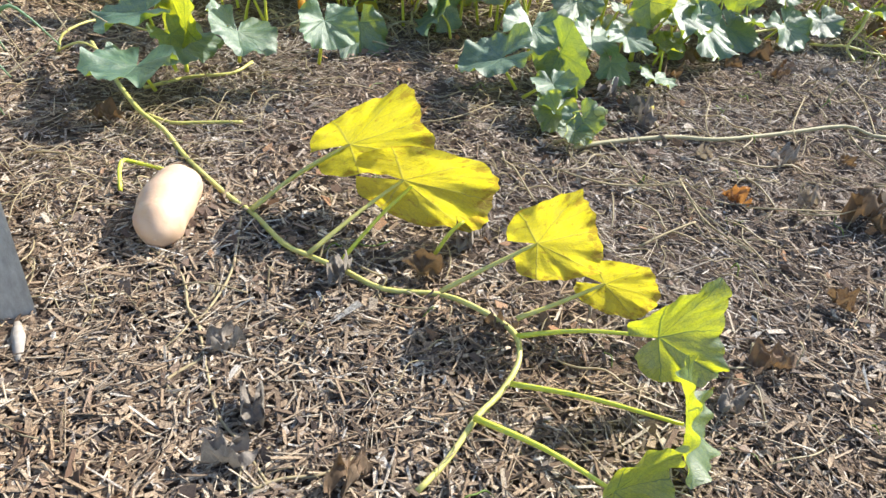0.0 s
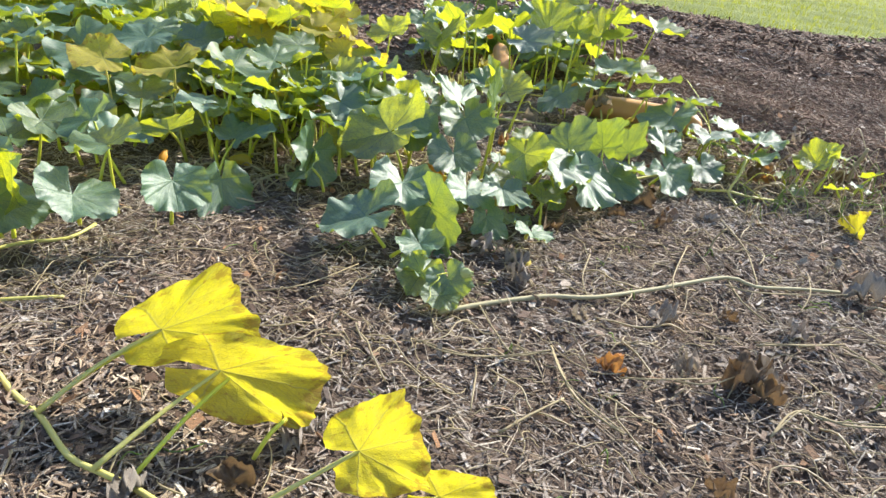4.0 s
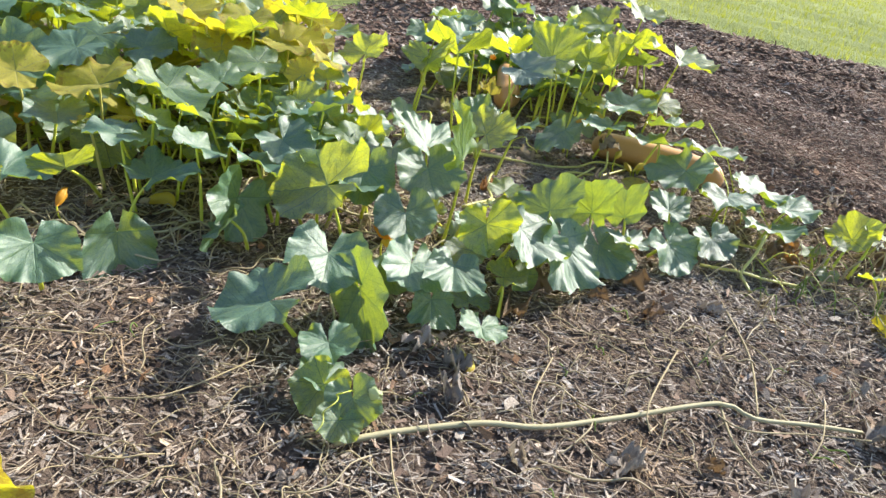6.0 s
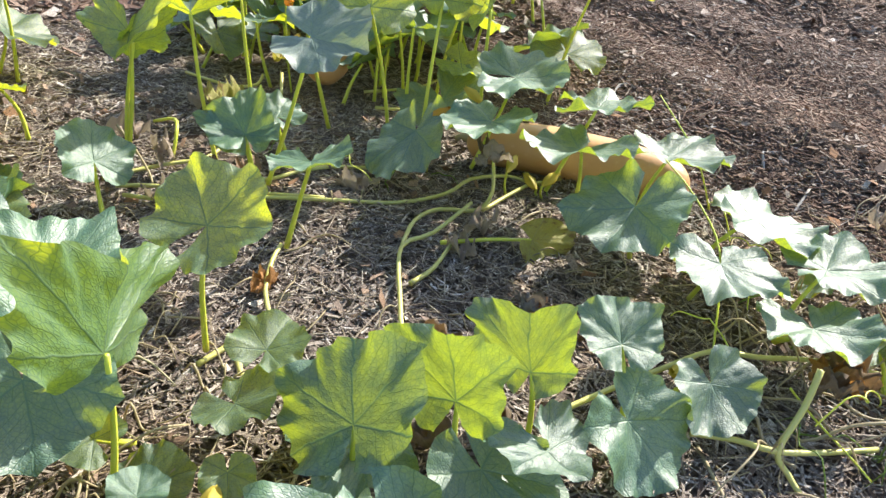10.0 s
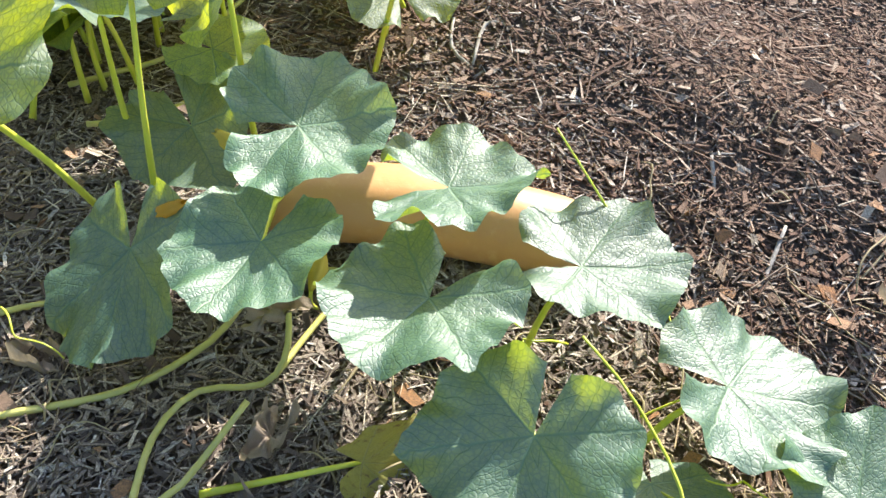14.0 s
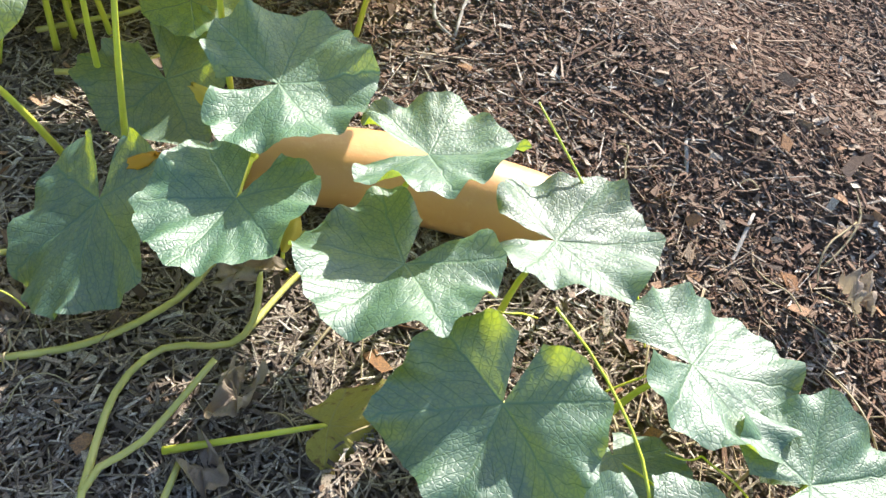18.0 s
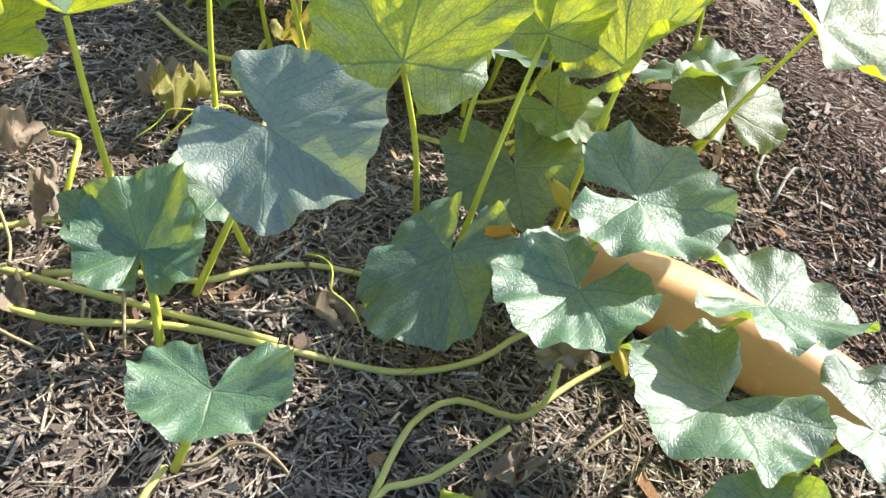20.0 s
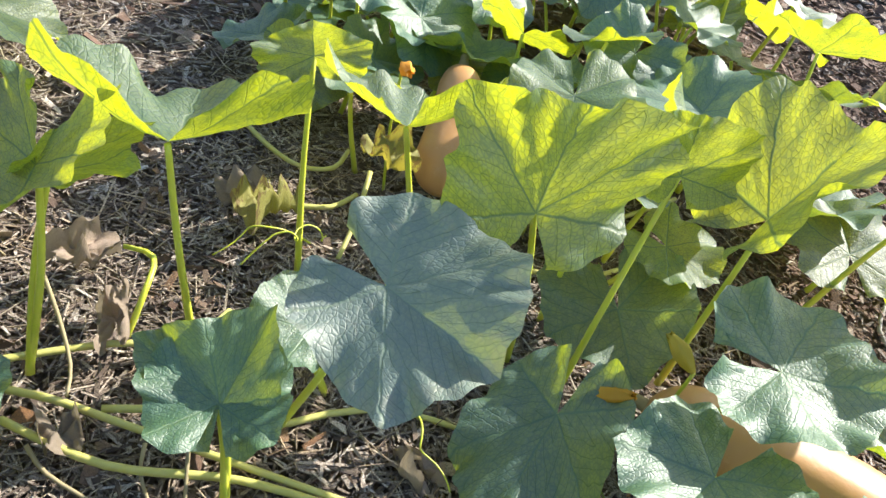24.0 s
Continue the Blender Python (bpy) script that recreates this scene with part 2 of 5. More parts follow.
def tube(points, radii, sides=7):
    """Rings swept along a smooth line through the points."""
    pts = [Vector(p) for p in points]
    line, rad = [], []
    n = len(pts)
    for i in range(n - 1):
        p0, p1, p2, p3 = pts[max(i - 1, 0)], pts[i], pts[i + 1], pts[min(i + 2, n - 1)]
        steps = max(3, int((p2 - p1).length / 0.03))
        for s in range(steps):
            t = s / steps
            line.append(0.5 * ((2 * p1) + (p2 - p0) * t + (2 * p0 - 5 * p1 + 4 * p2 - p3) * t * t
                               + (3 * p1 - p0 - 3 * p2 + p3) * t ** 3))
            rad.append(radii[i] * (1 - t) + radii[i + 1] * t)
    line.append(pts[-1])
    rad.append(radii[-1])
    verts, faces = [], []
    side = Vector((0.3, 0.2, 1.0))
    for i, p in enumerate(line):
        d = (line[min(i + 1, len(line) - 1)] - line[max(i - 1, 0)]).normalized()
        a = d.cross(side)
        a = a.normalized() if a.length > 1e-4 else Vector((1, 0, 0))
        b = d.cross(a).normalized()
        side = a.cross(d) if a.cross(d).length > 1e-4 else side
        for k in range(sides):
            w = 2 * math.pi * k / sides
            r = rad[i] * (1 + 0.10 * (k % 2))
            verts.append(p + a * (r * math.cos(w)) + b * (r * math.sin(w)))
    for i in range(len(line) - 1):
        for k in range(sides):
            k2 = (k + 1) % sides
            faces.append((i * sides + k, i * sides + k2, (i + 1) * sides + k2, (i + 1) * sides + k))
    faces.append(tuple(range(sides))[::-1])
    faces.append(tuple(range((len(line) - 1) * sides, len(line) * sides)))
    return verts, faces


def plant(label, x, y):
    e = new("squash_plant")
    e.location = (x, y, 0)
    e.empty_display_size = 0.05
    return tagged(e, label, "squash plant", "squash plants on the mulch bed")


def leaf_rim(a, gap, depth, uneven, seed):
    """Reach of the blade in the direction a: five pointed lobes on the main veins, rounded lobes beside the stalk, fine teeth."""
    k = a / VEIN
    off = abs(k - round(k)) * VEIN
    back = max(0.0, -math.cos(a))
    r = 0.86 + 0.06 * max(math.cos(a), 0.0) ** 2 - 0.05 * back
    r += depth * (1 - 0.45 * back) * (math.exp(-off / 0.20) - 0.30) + uneven * noise.noise(Vector((a * 1.3, seed, 2.0)))
    r += 0.030 * noise.noise(Vector((a * 4.5, seed, 4.0))) + 0.020 * (0.5 - abs(math.sin(9.0 * a + seed))) + 0.012 * noise.noise(Vector((a * 21.0, seed, 6.0)))
    return r * (1 - 0.24 * math.exp(-((math.pi - gap - abs(a)) / 0.22) ** 2))


def leaf(owner, at, turn, length, width, root, material=M_GREEN, fold=0.18, cup=0.1, wave=0.085, seed=1, thick=0.0045, bend=0.25, sweep=0.1, gap=None, pleat=0.11, fine=True, label=""):
    """One leaf blade on its stalk. at: where the stalk meets the blade; turn: heading, pitch and roll of the
    blade in degrees; root: where the stalk leaves the vine; fold: rise of the halves from the midrib; cup: rise of the rim;
    pleat: rise of the panels between the main veins; gap: half the opening at the stalk, degrees."""
    rng = random.Random(seed)
    m = Matrix.Translation(at) @ Matrix.Rotation(radians(turn[0]), 4, "Z") @ Matrix.Rotation(radians(turn[1]), 4, "X") @ Matrix.Rotation(radians(turn[2]), 4, "Y")
    na, nr = (108, 11) if fine else (64, 7)
    verts, uvs, faces = [(0, 0, 0)], [(0, 0)], []
    ph = [rng.uniform(0, 6.28) for _ in range(6)]
    depth = rng.uniform(0.07, 0.15)
    gap = radians(rng.uniform(8, 20) if gap is None else gap)
    panel = [pleat * rng.uniform(-0.35, 1.0) for _ in range(8)]
    rims = [leaf_rim(-math.pi + gap + (2 * math.pi - 2 * gap) * i / na, gap, depth, 0.05, seed) for i in range(na + 1)]
    for j in range(1, nr + 1):
        f = j / nr
        for i in range(na + 1):
            a = -math.pi + gap + (2 * math.pi - 2 * gap) * i / na
            r = rims[i]
            x, y = math.sin(a) * r * f, math.cos(a) * r * f
            k = a / VEIN
            off = abs(k - round(k)) * 2
            z = fold * abs(x) * (1.0 - 0.35 * abs(x)) + cup * (f * r) ** 2
            z += panel[int(math.floor(k)) + 4] * f * off ** 0.7 * (1.25 - 0.5 * f)
            z += wave * (f * f * math.sin(4 * a + ph[3]) * 0.8 + f ** 5 * (0.7 * math.sin(8 * a + ph[4]) + 0.45 * math.sin(15 * a + ph[5])))
            z += 0.11 * noise.noise(Vector((x * 1.8 + seed, y * 1.8, 1.0))) * f + 0.035 * noise.noise(Vector((x * 5 + seed, y * 5, 5.0))) * f + 0.016 * noise.noise(Vector((x * 12 + seed, y * 12, 9.0)))
            verts.append((x * width / 1.6, y * length / 1.06 + sweep * abs(x) * width / 1.6, z * (width + length) / 2.6))
            uvs.append((x, y))
    row = na + 1
    for i in range(na):
        faces.append((0, 1 + i + 1, 1 + i))
    for j in range(nr - 1):
        for i in range(na):
            p = 1 + j * row + i
            faces.append((p, p + 1, p + row + 1, p + row))
    blade = part("leaf", verts, faces, material, owner, label, uvs=uvs)
    blade.matrix_world = m
    blade.matrix_basis = Matrix.Translation(-owner.location) @ m
    top = Vector(at)
    low = Vector(root)
    mid = low.lerp(top, 0.5) + Vector((rng.uniform(-0.01, 0.01), rng.uniform(-0.01, 0.01), bend * 0.15 * (top - low).length))
    inv = m.inverted()
    v, f = tube([inv @ low, inv @ mid, inv @ (top - (m.to_3x3() @ Vector((0, 0, 0.003))))], [thick * 1.35, thick, thick * 0.8])
    part("stalk", v, f, M_VINE if material is M_YELLOW else M_STALK, blade)
    return blade


def vine(owner, pts, r0=0.008, r1=0.006, material=M_VINE, name="vine", label=""):
    o = owner.location
    pts = [(p[0], p[1], max(p[2], ground_z(p[0], p[1]) + 0.010 + r0)) for p in pts]
    v, f = tube([Vector(p) - o for p in pts], [r0 + (r1 - r0) * i / (len(pts) - 1) for i in range(len(pts))], 8)
    return part(name, v, f, material, owner, label)


# ---- ground ----
def build_ground():
    xs = np.concatenate([np.linspace(-60, -3, 14), np.linspace(-2.9, 7, 230), np.linspace(7.5, 70, 14)])
    ys = np.concatenate([np.linspace(-20, -1.2, 8), np.linspace(-1, 10, 250), np.linspace(10.5, 120, 18)])
    def height(x, y):
        return ground_z(min(max(x, -2.9), 7.0), min(max(y, -1.0), 10.0))
    verts = [(x, y, height(x, y)) for y in ys for x in xs]
    w = len(xs)
    faces = [(j * w + i, j * w + i + 1, (j + 1) * w + i + 1, (j + 1) * w + i) for j in range(len(ys) - 1) for i in range(w - 1)]
    g = part("ground", verts, faces, M_GROUND)
    layer = g.data.attributes.new("lawn", "FLOAT", "POINT")
    layer.data.foreach_set("value", [lawn_at(v[0], v[1]) for v in verts])
    return tagged(g, "brown shredded wood mulch bed with mown lawn beyond", "ground", kind="structure")


ground = build_ground()

# ---- plants ----
front_plant = plant("yellowing squash vine with broad translucent yellow leaves", 1.2, 0.85)
end_plant = plant("green squash vine with large lobed leaves beside the long squash", 2.4, 3.3)
mid_plant = plant("dense green squash vine spreading over the mulch", 1.4, 2.5)
side_plant = plant("squash vine with broad green leaves on upright stalks", 0.5, 2.0)
back_plant = plant("tall squash plant with big backlit leaves on long stalks", 1.6, 3.8)
far_plant = plant("leafy squash plant at the back of the mulch bed", 1.8, 4.7)
left_plant = plant("thick clump of green and yellowing squash leaves", 0.3, 3.5)

leaf(end_plant, (2.180, 3.838, 0.292), (-93, 6, 9), 0.150, 0.235, (2.095, 3.829, 0.03), M_GREEN, fold=0.12, sweep=-0.05, seed=11)
leaf(end_plant, (2.112, 3.689, 0.232), (145, -2, 7), 0.149, 0.200, (2.176, 3.947, 0.06), M_GREEN, fold=0.17, sweep=0.11, seed=12)
leaf(end_plant, (2.308, 3.564, 0.233), (128, 5, 11), 0.161, 0.233, (2.345, 3.647, 0.03), M_GREEN, fold=0.14, sweep=0.08, gap=24, seed=13)
leaf(end_plant, (2.527, 3.590, 0.220), (-105, 2, -9), 0.156, 0.221, (2.470, 3.568, 0.04), M_GREEN, fold=0.15, sweep=0.16, seed=14)
leaf(end_plant, (2.365, 3.710, 0.275), (-106, 8, -9), 0.142, 0.208, (2.287, 3.732, 0.03), M_GREEN, fold=0.18, sweep=-0.17, seed=15)
leaf(end_plant, (2.673, 3.402, 0.177), (-111, -12, -6), 0.166, 0.232, (2.569, 3.386, 0.04), M_GREEN, fold=-0.02, sweep=0.22, seed=16)
leaf(end_plant, (2.392, 3.375, 0.202), (142, -28, 12), 0.150, 0.249, (2.44, 3.44, 0.03), M_GREEN, fold=0.15, sweep=0.17, seed=17)
leaf(end_plant, (1.934, 3.767, 0.157), (164, -25, 26), 0.179, 0.208, (1.958, 3.850, 0.03), M_GREEN, fold=0.02, sweep=0.41, seed=18)
leaf(end_plant, (2.546, 3.320, 0.119), (172, 8, -10), 0.074, 0.183, (2.558, 3.398, 0.03), M_GREEN, fold=0.10, sweep=0.33, seed=19)
leaf(end_plant, (2.757, 3.227, 0.170), (-95, 4, -4), 0.135, 0.205, (2.690, 3.200, 0.03), M_GREEN, fold=0.12, sweep=0.10, seed=20)
leaf(end_plant, (2.524, 3.206, 0.184), (173, -0, -1), 0.138, 0.209, (2.535, 3.295, 0.03), M_GREEN, fold=0.10, sweep=0.42, seed=21)
leaf(end_plant, (2.668, 3.075, 0.140), (177, 7, 3), 0.119, 0.206, (2.672, 3.165, 0.03), M_GREEN, fold=0.10, sweep=0.06, seed=22)
leaf(end_plant, (1.842, 2.750, 0.194), (2, 31, -39), 0.126, 0.244, (1.844, 2.673, 0.03), M_GREEN, fold=0.10, sweep=0.29, seed=23)
leaf(end_plant, (1.983, 2.804, 0.191), (9, 61, -61), 0.108, 0.250, (1.991, 2.761, 0.03), M_GREEN, fold=0.10, sweep=0.39, seed=24)
leaf(end_plant, (2.112, 2.910, 0.153), (5, 57, -56), 0.102, 0.209, (2.117, 2.861, 0.03), M_GREEN, fold=0.10, sweep=0.66, seed=25)
leaf(end_plant, (2.261, 2.948, 0.188), (3, 29, 7), 0.087, 0.143, (2.265, 2.870, 0.03), M_GREEN, fold=0.10, sweep=0.33, seed=26)
leaf(end_plant, (2.269, 2.861, 0.106), (-126, -39, 16), 0.130, 0.175, (2.223, 2.895, 0.03), M_GREEN, fold=0.12, sweep=0.23, seed=27)
leaf(end_plant, (2.428, 2.937, 0.122), (-147, -38, 8), 0.096, 0.163, (2.393, 2.990, 0.03), M_GREEN, fold=0.12, sweep=0.18, seed=28)
leaf(end_plant, (2.124, 2.779, 0.122), (-142, -8, -10), 0.079, 0.167, (2.075, 2.843, 0.03), M_GREEN, fold=0.12, sweep=-0.36, seed=29)
leaf(end_plant, (1.855, 2.766, 0.148), (-173, 3, 7), 0.106, 0.132, (1.844, 2.855, 0.03), M_GREEN, fold=0.12, sweep=1.07, seed=30)
leaf(mid_plant, (1.251, 2.239, 0.173), (-173, -21, -10), 0.141, 0.207, (1.262, 2.324, 0.03), M_GREEN, fold=0.21, sweep=0.25, seed=31)
leaf(mid_plant, (1.166, 2.020, 0.139), (90, -22, -9), 0.162, 0.235, (1.227, 2.054, 0.03), M_GREEN, fold=0.15, sweep=-0.06, seed=32)
leaf(mid_plant, (1.333, 1.949, 0.108), (-155, -9, 11), 0.083, 0.128, (1.252, 1.998, 0.03), M_GREEN, fold=0.20, sweep=0.03, seed=33)
leaf(mid_plant, (1.354, 2.179, 0.124), (-147, -48, 69), 0.184, 0.202, (1.325, 2.225, 0.03), M_GREEN, fold=0.09, sweep=0.30, seed=34)
leaf(mid_plant, (1.180, 2.473, 0.260), (73, -25, -34), 0.219, 0.258, (1.258, 2.449, 0.03), M_LIME, fold=0.20, sweep=-0.09, seed=35)
leaf(mid_plant, (1.405, 2.546, 0.185), (-165, -31, 9), 0.125, 0.178, (1.381, 2.606, 0.03), M_GREEN, fold=0.14, sweep=0.11, seed=36)
leaf(mid_plant, (1.240, 2.701, 0.239), (-176, -40, -2), 0.137, 0.203, (1.236, 2.770, 0.03), M_GREEN, fold=0.15, sweep=0.44, seed=37)
leaf(mid_plant, (1.437, 2.741, 0.259), (-154, -36, 7), 0.127, 0.207, (1.405, 2.807, 0.03), M_GREEN, fold=0.15, sweep=0.08, seed=38)
leaf(mid_plant, (1.165, 2.932, 0.244), (-94, 24, 39), 0.112, 0.146, (1.083, 2.938, 0.03), M_LIME, fold=0.10, sweep=0.54, seed=39)
leaf(mid_plant, (1.061, 2.843, 0.279), (178, -5, -14), 0.113, 0.185, (1.064, 2.932, 0.03), M_GREEN, fold=0.15, sweep=-0.49, seed=40)
leaf(mid_plant, (1.294, 2.905, 0.246), (-171, -9, -10), 0.125, 0.202, (1.279, 2.993, 0.03), M_GREEN, fold=0.12, sweep=0.59, seed=41)
leaf(mid_plant, (1.410, 2.892, 0.282), (30, 25, 17), 0.121, 0.210, (1.451, 2.822, 0.03), M_GREEN, fold=0.15, sweep=0.61, seed=42)
leaf(mid_plant, (1.539, 2.746, 0.304), (-19, 56, -80), 0.120, 0.353, (1.523, 2.698, 0.03), M_LIME, fold=0.12, sweep=0.46, seed=43)
leaf(mid_plant, (1.646, 2.438, 0.249), (-122, -78, 29), 0.101, 0.179, (1.630, 2.448, 0.03), M_LIME, fold=0.15, sweep=-0.14, seed=44)
leaf(mid_plant, (1.752, 2.549, 0.204), (-136, -28, -8), 0.137, 0.229, (1.697, 2.607, 0.03), M_GREEN, fold=0.15, sweep=0.57, seed=45)
leaf(mid_plant, (1.877, 2.611, 0.166), (-144, -47, -12), 0.170, 0.209, (1.840, 2.660, 0.03), M_GREEN, fold=0.12, sweep=0.82, seed=46)
leaf(mid_plant, (2.028, 2.761, 0.099), (-138, -29, 7), 0.146, 0.181, (1.987, 2.806, 0.03), M_GREEN, fold=0.12, sweep=0.40, seed=47)
leaf(mid_plant, (1.462, 2.338, 0.134), (-178, -12, -19), 0.137, 0.162, (1.459, 2.423, 0.03), M_GREEN, fold=0.20, sweep=0.21, seed=48)
leaf(mid_plant, (1.579, 2.340, 0.154), (-176, -10, -12), 0.121, 0.167, (1.573, 2.428, 0.03), M_GREEN, fold=0.20, sweep=0.83, seed=49)
leaf(mid_plant, (1.680, 2.180, 0.078), (-171, -3, -14), 0.082, 0.131, (1.671, 2.239, 0.03), M_GREEN, fold=0.15, sweep=-0.07, seed=50)
leaf(mid_plant, (1.536, 2.266, 0.079), (-166, -40, -22), 0.087, 0.136, (1.525, 2.310, 0.03), M_GREEN, fold=0.10, sweep=0.55, seed=51)
leaf(mid_plant, (1.408, 2.296, 0.130), (-144, -52, -32), 0.078, 0.179, (1.378, 2.338, 0.03), M_GREEN, fold=0.10, sweep=0.22, seed=52)
leaf(mid_plant, (1.334, 1.893, 0.060), (-150, -10, -20), 0.073, 0.119, (1.310, 1.936, 0.03), M_GREEN, fold=0.15, sweep=0.17, seed=53)
leaf(mid_plant, (1.351, 1.848, 0.070), (150, -35, -20), 0.085, 0.120, (1.361, 1.898, 0.02), M_LIME, fold=0.15, sweep=0.10, seed=97)
leaf(mid_plant, (1.425, 1.816, 0.075), (-150, -45, 25), 0.080, 0.115, (1.435, 1.866, 0.02), M_GREEN, fold=0.15, sweep=0.10, seed=98)
leaf(mid_plant, (1.409, 1.766, 0.050), (170, -20, -10), 0.060, 0.100, (1.419, 1.816, 0.02), M_LIME, fold=0.15, sweep=0.10, seed=99)
leaf(side_plant, (0.612, 1.990, 0.194), (-149, -46, -9), 0.106, 0.185, (0.580, 2.043, 0.03), M_GREEN, fold=0.20, sweep=0.30, seed=54)
leaf(side_plant, (0.666, 2.256, 0.105), (-150, -69, -15), 0.130, 0.193, (0.653, 2.279, 0.03), M_GREEN, fold=0.15, sweep=0.71, seed=55)
leaf(side_plant, (0.407, 2.044, 0.260), (48, -8, -17), 0.137, 0.193, (0.395, 2.092, 0.02), M_LIME, fold=0.30, sweep=-0.15, seed=56)
leaf(side_plant, (0.455, 2.380, 0.205), (34, 54, -30), 0.042, 0.189, (0.428, 2.591, 0.02), M_LIME, fold=0.25, sweep=0.29, seed=57)
leaf(side_plant, (0.914, 2.485, 0.162), (174, -43, -69), 0.146, 0.218, (0.921, 2.550, 0.03), M_GREEN, fold=0.15, sweep=0.20, seed=58)
leaf(side_plant, (0.926, 2.403, 0.126), (119, -54, 16), 0.108, 0.221, (0.969, 2.427, 0.03), M_GREEN, fold=0.12, sweep=0.30, seed=59)
leaf(side_plant, (0.634, 2.524, 0.153), (-29, 10, -5), 0.116, 0.245, (0.591, 2.446, 0.03), M_GREEN, fold=0.15, sweep=0.34, seed=60)
leaf(side_plant, (0.113, 1.853, 0.203), (76, -21, -16), 0.193, 0.264, (0.194, 1.833, 0.03), M_GREEN, fold=0.20, sweep=0.02, seed=61)
leaf(side_plant, (0.190, 1.607, 0.138), (-178, -2, 3), 0.153, 0.223, (0.187, 1.696, 0.03), M_GREEN, fold=0.25, sweep=0.16, seed=62)
leaf(side_plant, (0.221, 1.868, 0.160), (-5, 75, -38), 0.123, 0.209, (0.219, 1.844, 0.03), M_LIME, fold=0.15, sweep=0.40, seed=63)
leaf(side_plant, (0.190, 1.829, 0.149), (-110, -33, -4), 0.127, 0.207, (0.119, 1.856, 0.03), M_GREEN, fold=0.15, sweep=0.49, seed=64)
leaf(side_plant, (0.372, 1.892, 0.161), (-157, -20, -28), 0.134, 0.215, (0.339, 1.970, 0.03), M_GREEN, fold=0.25, sweep=0.05, seed=65)
leaf(back_plant, (1.808, 3.760, 0.459), (-3, 76, 36), 0.137, 0.262, (1.869, 3.952, 0.03), M_LIME, fold=0.12, sweep=0.54, seed=66)
leaf(back_plant, (1.630, 3.901, 0.424), (0, -32, -8), 0.125, 0.215, (1.693, 4.018, 0.03), M_LIME, sweep=0.0, fold=0.3, gap=18, cup=0.42, seed=67)
leaf(back_plant, (1.411, 3.723, 0.422), (15, -32, 0), 0.150, 0.270, (1.436, 3.744, 0.03), M_LIME, sweep=0.0, fold=0.3, gap=20, cup=0.42, seed=68)
leaf(back_plant, (1.987, 3.988, 0.429), (11, 70, 5), 0.089, 0.162, (1.953, 3.898, 0.03), M_LIME, fold=0.20, sweep=0.47, seed=69)
leaf(back_plant, (2.107, 3.963, 0.423), (-58, 52, -22), 0.167, 0.27, (2.123, 4.002, 0.04), M_LIME, fold=0.62, sweep=0.53, seed=70)
leaf(back_plant, (2.017, 4.048, 0.128), (-162, -13, 26), 0.158, 0.236, (1.992, 4.126, 0.03), M_GREEN, fold=0.15, sweep=-0.15, seed=71)
leaf(back_plant, (1.546, 3.582, 0.198), (36, 30, -21), 0.104, 0.156, (1.561, 3.576, 0.02), M_GREEN, fold=0.12, sweep=0.68, seed=72)
leaf(back_plant, (1.294, 3.664, 0.383), (175, -41, 27), 0.088, 0.233, (1.244, 3.649, 0.03), M_LIME, fold=0.20, sweep=-0.55, seed=73)
leaf(back_plant, (1.291, 3.682, 0.358), (-43, -1, -63), 0.096, 0.130, (1.247, 3.645, 0.03), M_LIME, fold=0.20, sweep=0.99, seed=74)
leaf(back_plant, (1.690, 3.621, 0.422), (-119, 3, 27), 0.150, 0.195, (1.577, 3.666, 0.03), M_MILDEW, fold=0.10, sweep=0.38, seed=75)
leaf(back_plant, (1.713, 3.393, 0.244), (-169, 8, 8), 0.089, 0.165, (1.660, 3.395, 0.03), M_GREEN, fold=0.11, sweep=-0.17, seed=76)
leaf(back_plant, (1.543, 3.585, 0.200), (18, 14, -4), 0.106, 0.155, (1.567, 3.562, 0.02), M_GREEN, fold=0.10, sweep=0.05, seed=77)
leaf(back_plant, (1.589, 3.757, 0.170), (48, 12, 0), 0.100, 0.140, (1.619, 3.777, 0.02), M_GREEN, fold=0.10, sweep=0.10, seed=78)
leaf(back_plant, (1.246, 3.482, 0.161), (22, 37, 31), 0.099, 0.162, (1.273, 3.416, 0.03), M_GREEN, fold=0.10, sweep=0.15, seed=79)
leaf(mid_plant, (1.595, 3.036, 0.309), (-48, 31, 9), 0.127, 0.192, (1.566, 3.058, 0.03), M_LIME, fold=0.15, sweep=0.07, seed=80)
leaf(back_plant, (2.438, 4.206, 0.463), (-153, -6, -7), 0.237, 0.311, (2.359, 4.229, 0.06), M_LIME, fold=0.20, sweep=-0.19, seed=81)
leaf(back_plant, (1.461, 4.026, 0.408), (37, 58, -21), 0.051, 0.154, (1.490, 3.988, 0.03), M_LIME, fold=0.30, sweep=-0.07, seed=82)
leaf(front_plant, (0.852, 1.294, 0.170), (-80, 25, 86), 0.190, 0.178, (0.657, 1.162, 0.04), M_YELLOW, fold=0.10, sweep=1.07, thick=0.0042, seed=83)
leaf(front_plant, (0.991, 1.226, 0.138), (-93, -3, 70), 0.222, 0.163, (0.824, 1.034, 0.04), M_YELLOW, fold=0.10, sweep=0.99, thick=0.0042, seed=84)
leaf(front_plant, (1.292, 1.017, 0.166), (-98, 30, 62), 0.132, 0.155, (1.117, 0.966, 0.05), M_YELLOW, fold=0.10, sweep=0.73, thick=0.0042, seed=85)
leaf(front_plant, (1.436, 0.987, 0.114), (-103, 3, 62), 0.115, 0.100, (1.274, 0.918, 0.05), M_YELLOW, fold=0.12, sweep=0.53, thick=0.0042, seed=86)
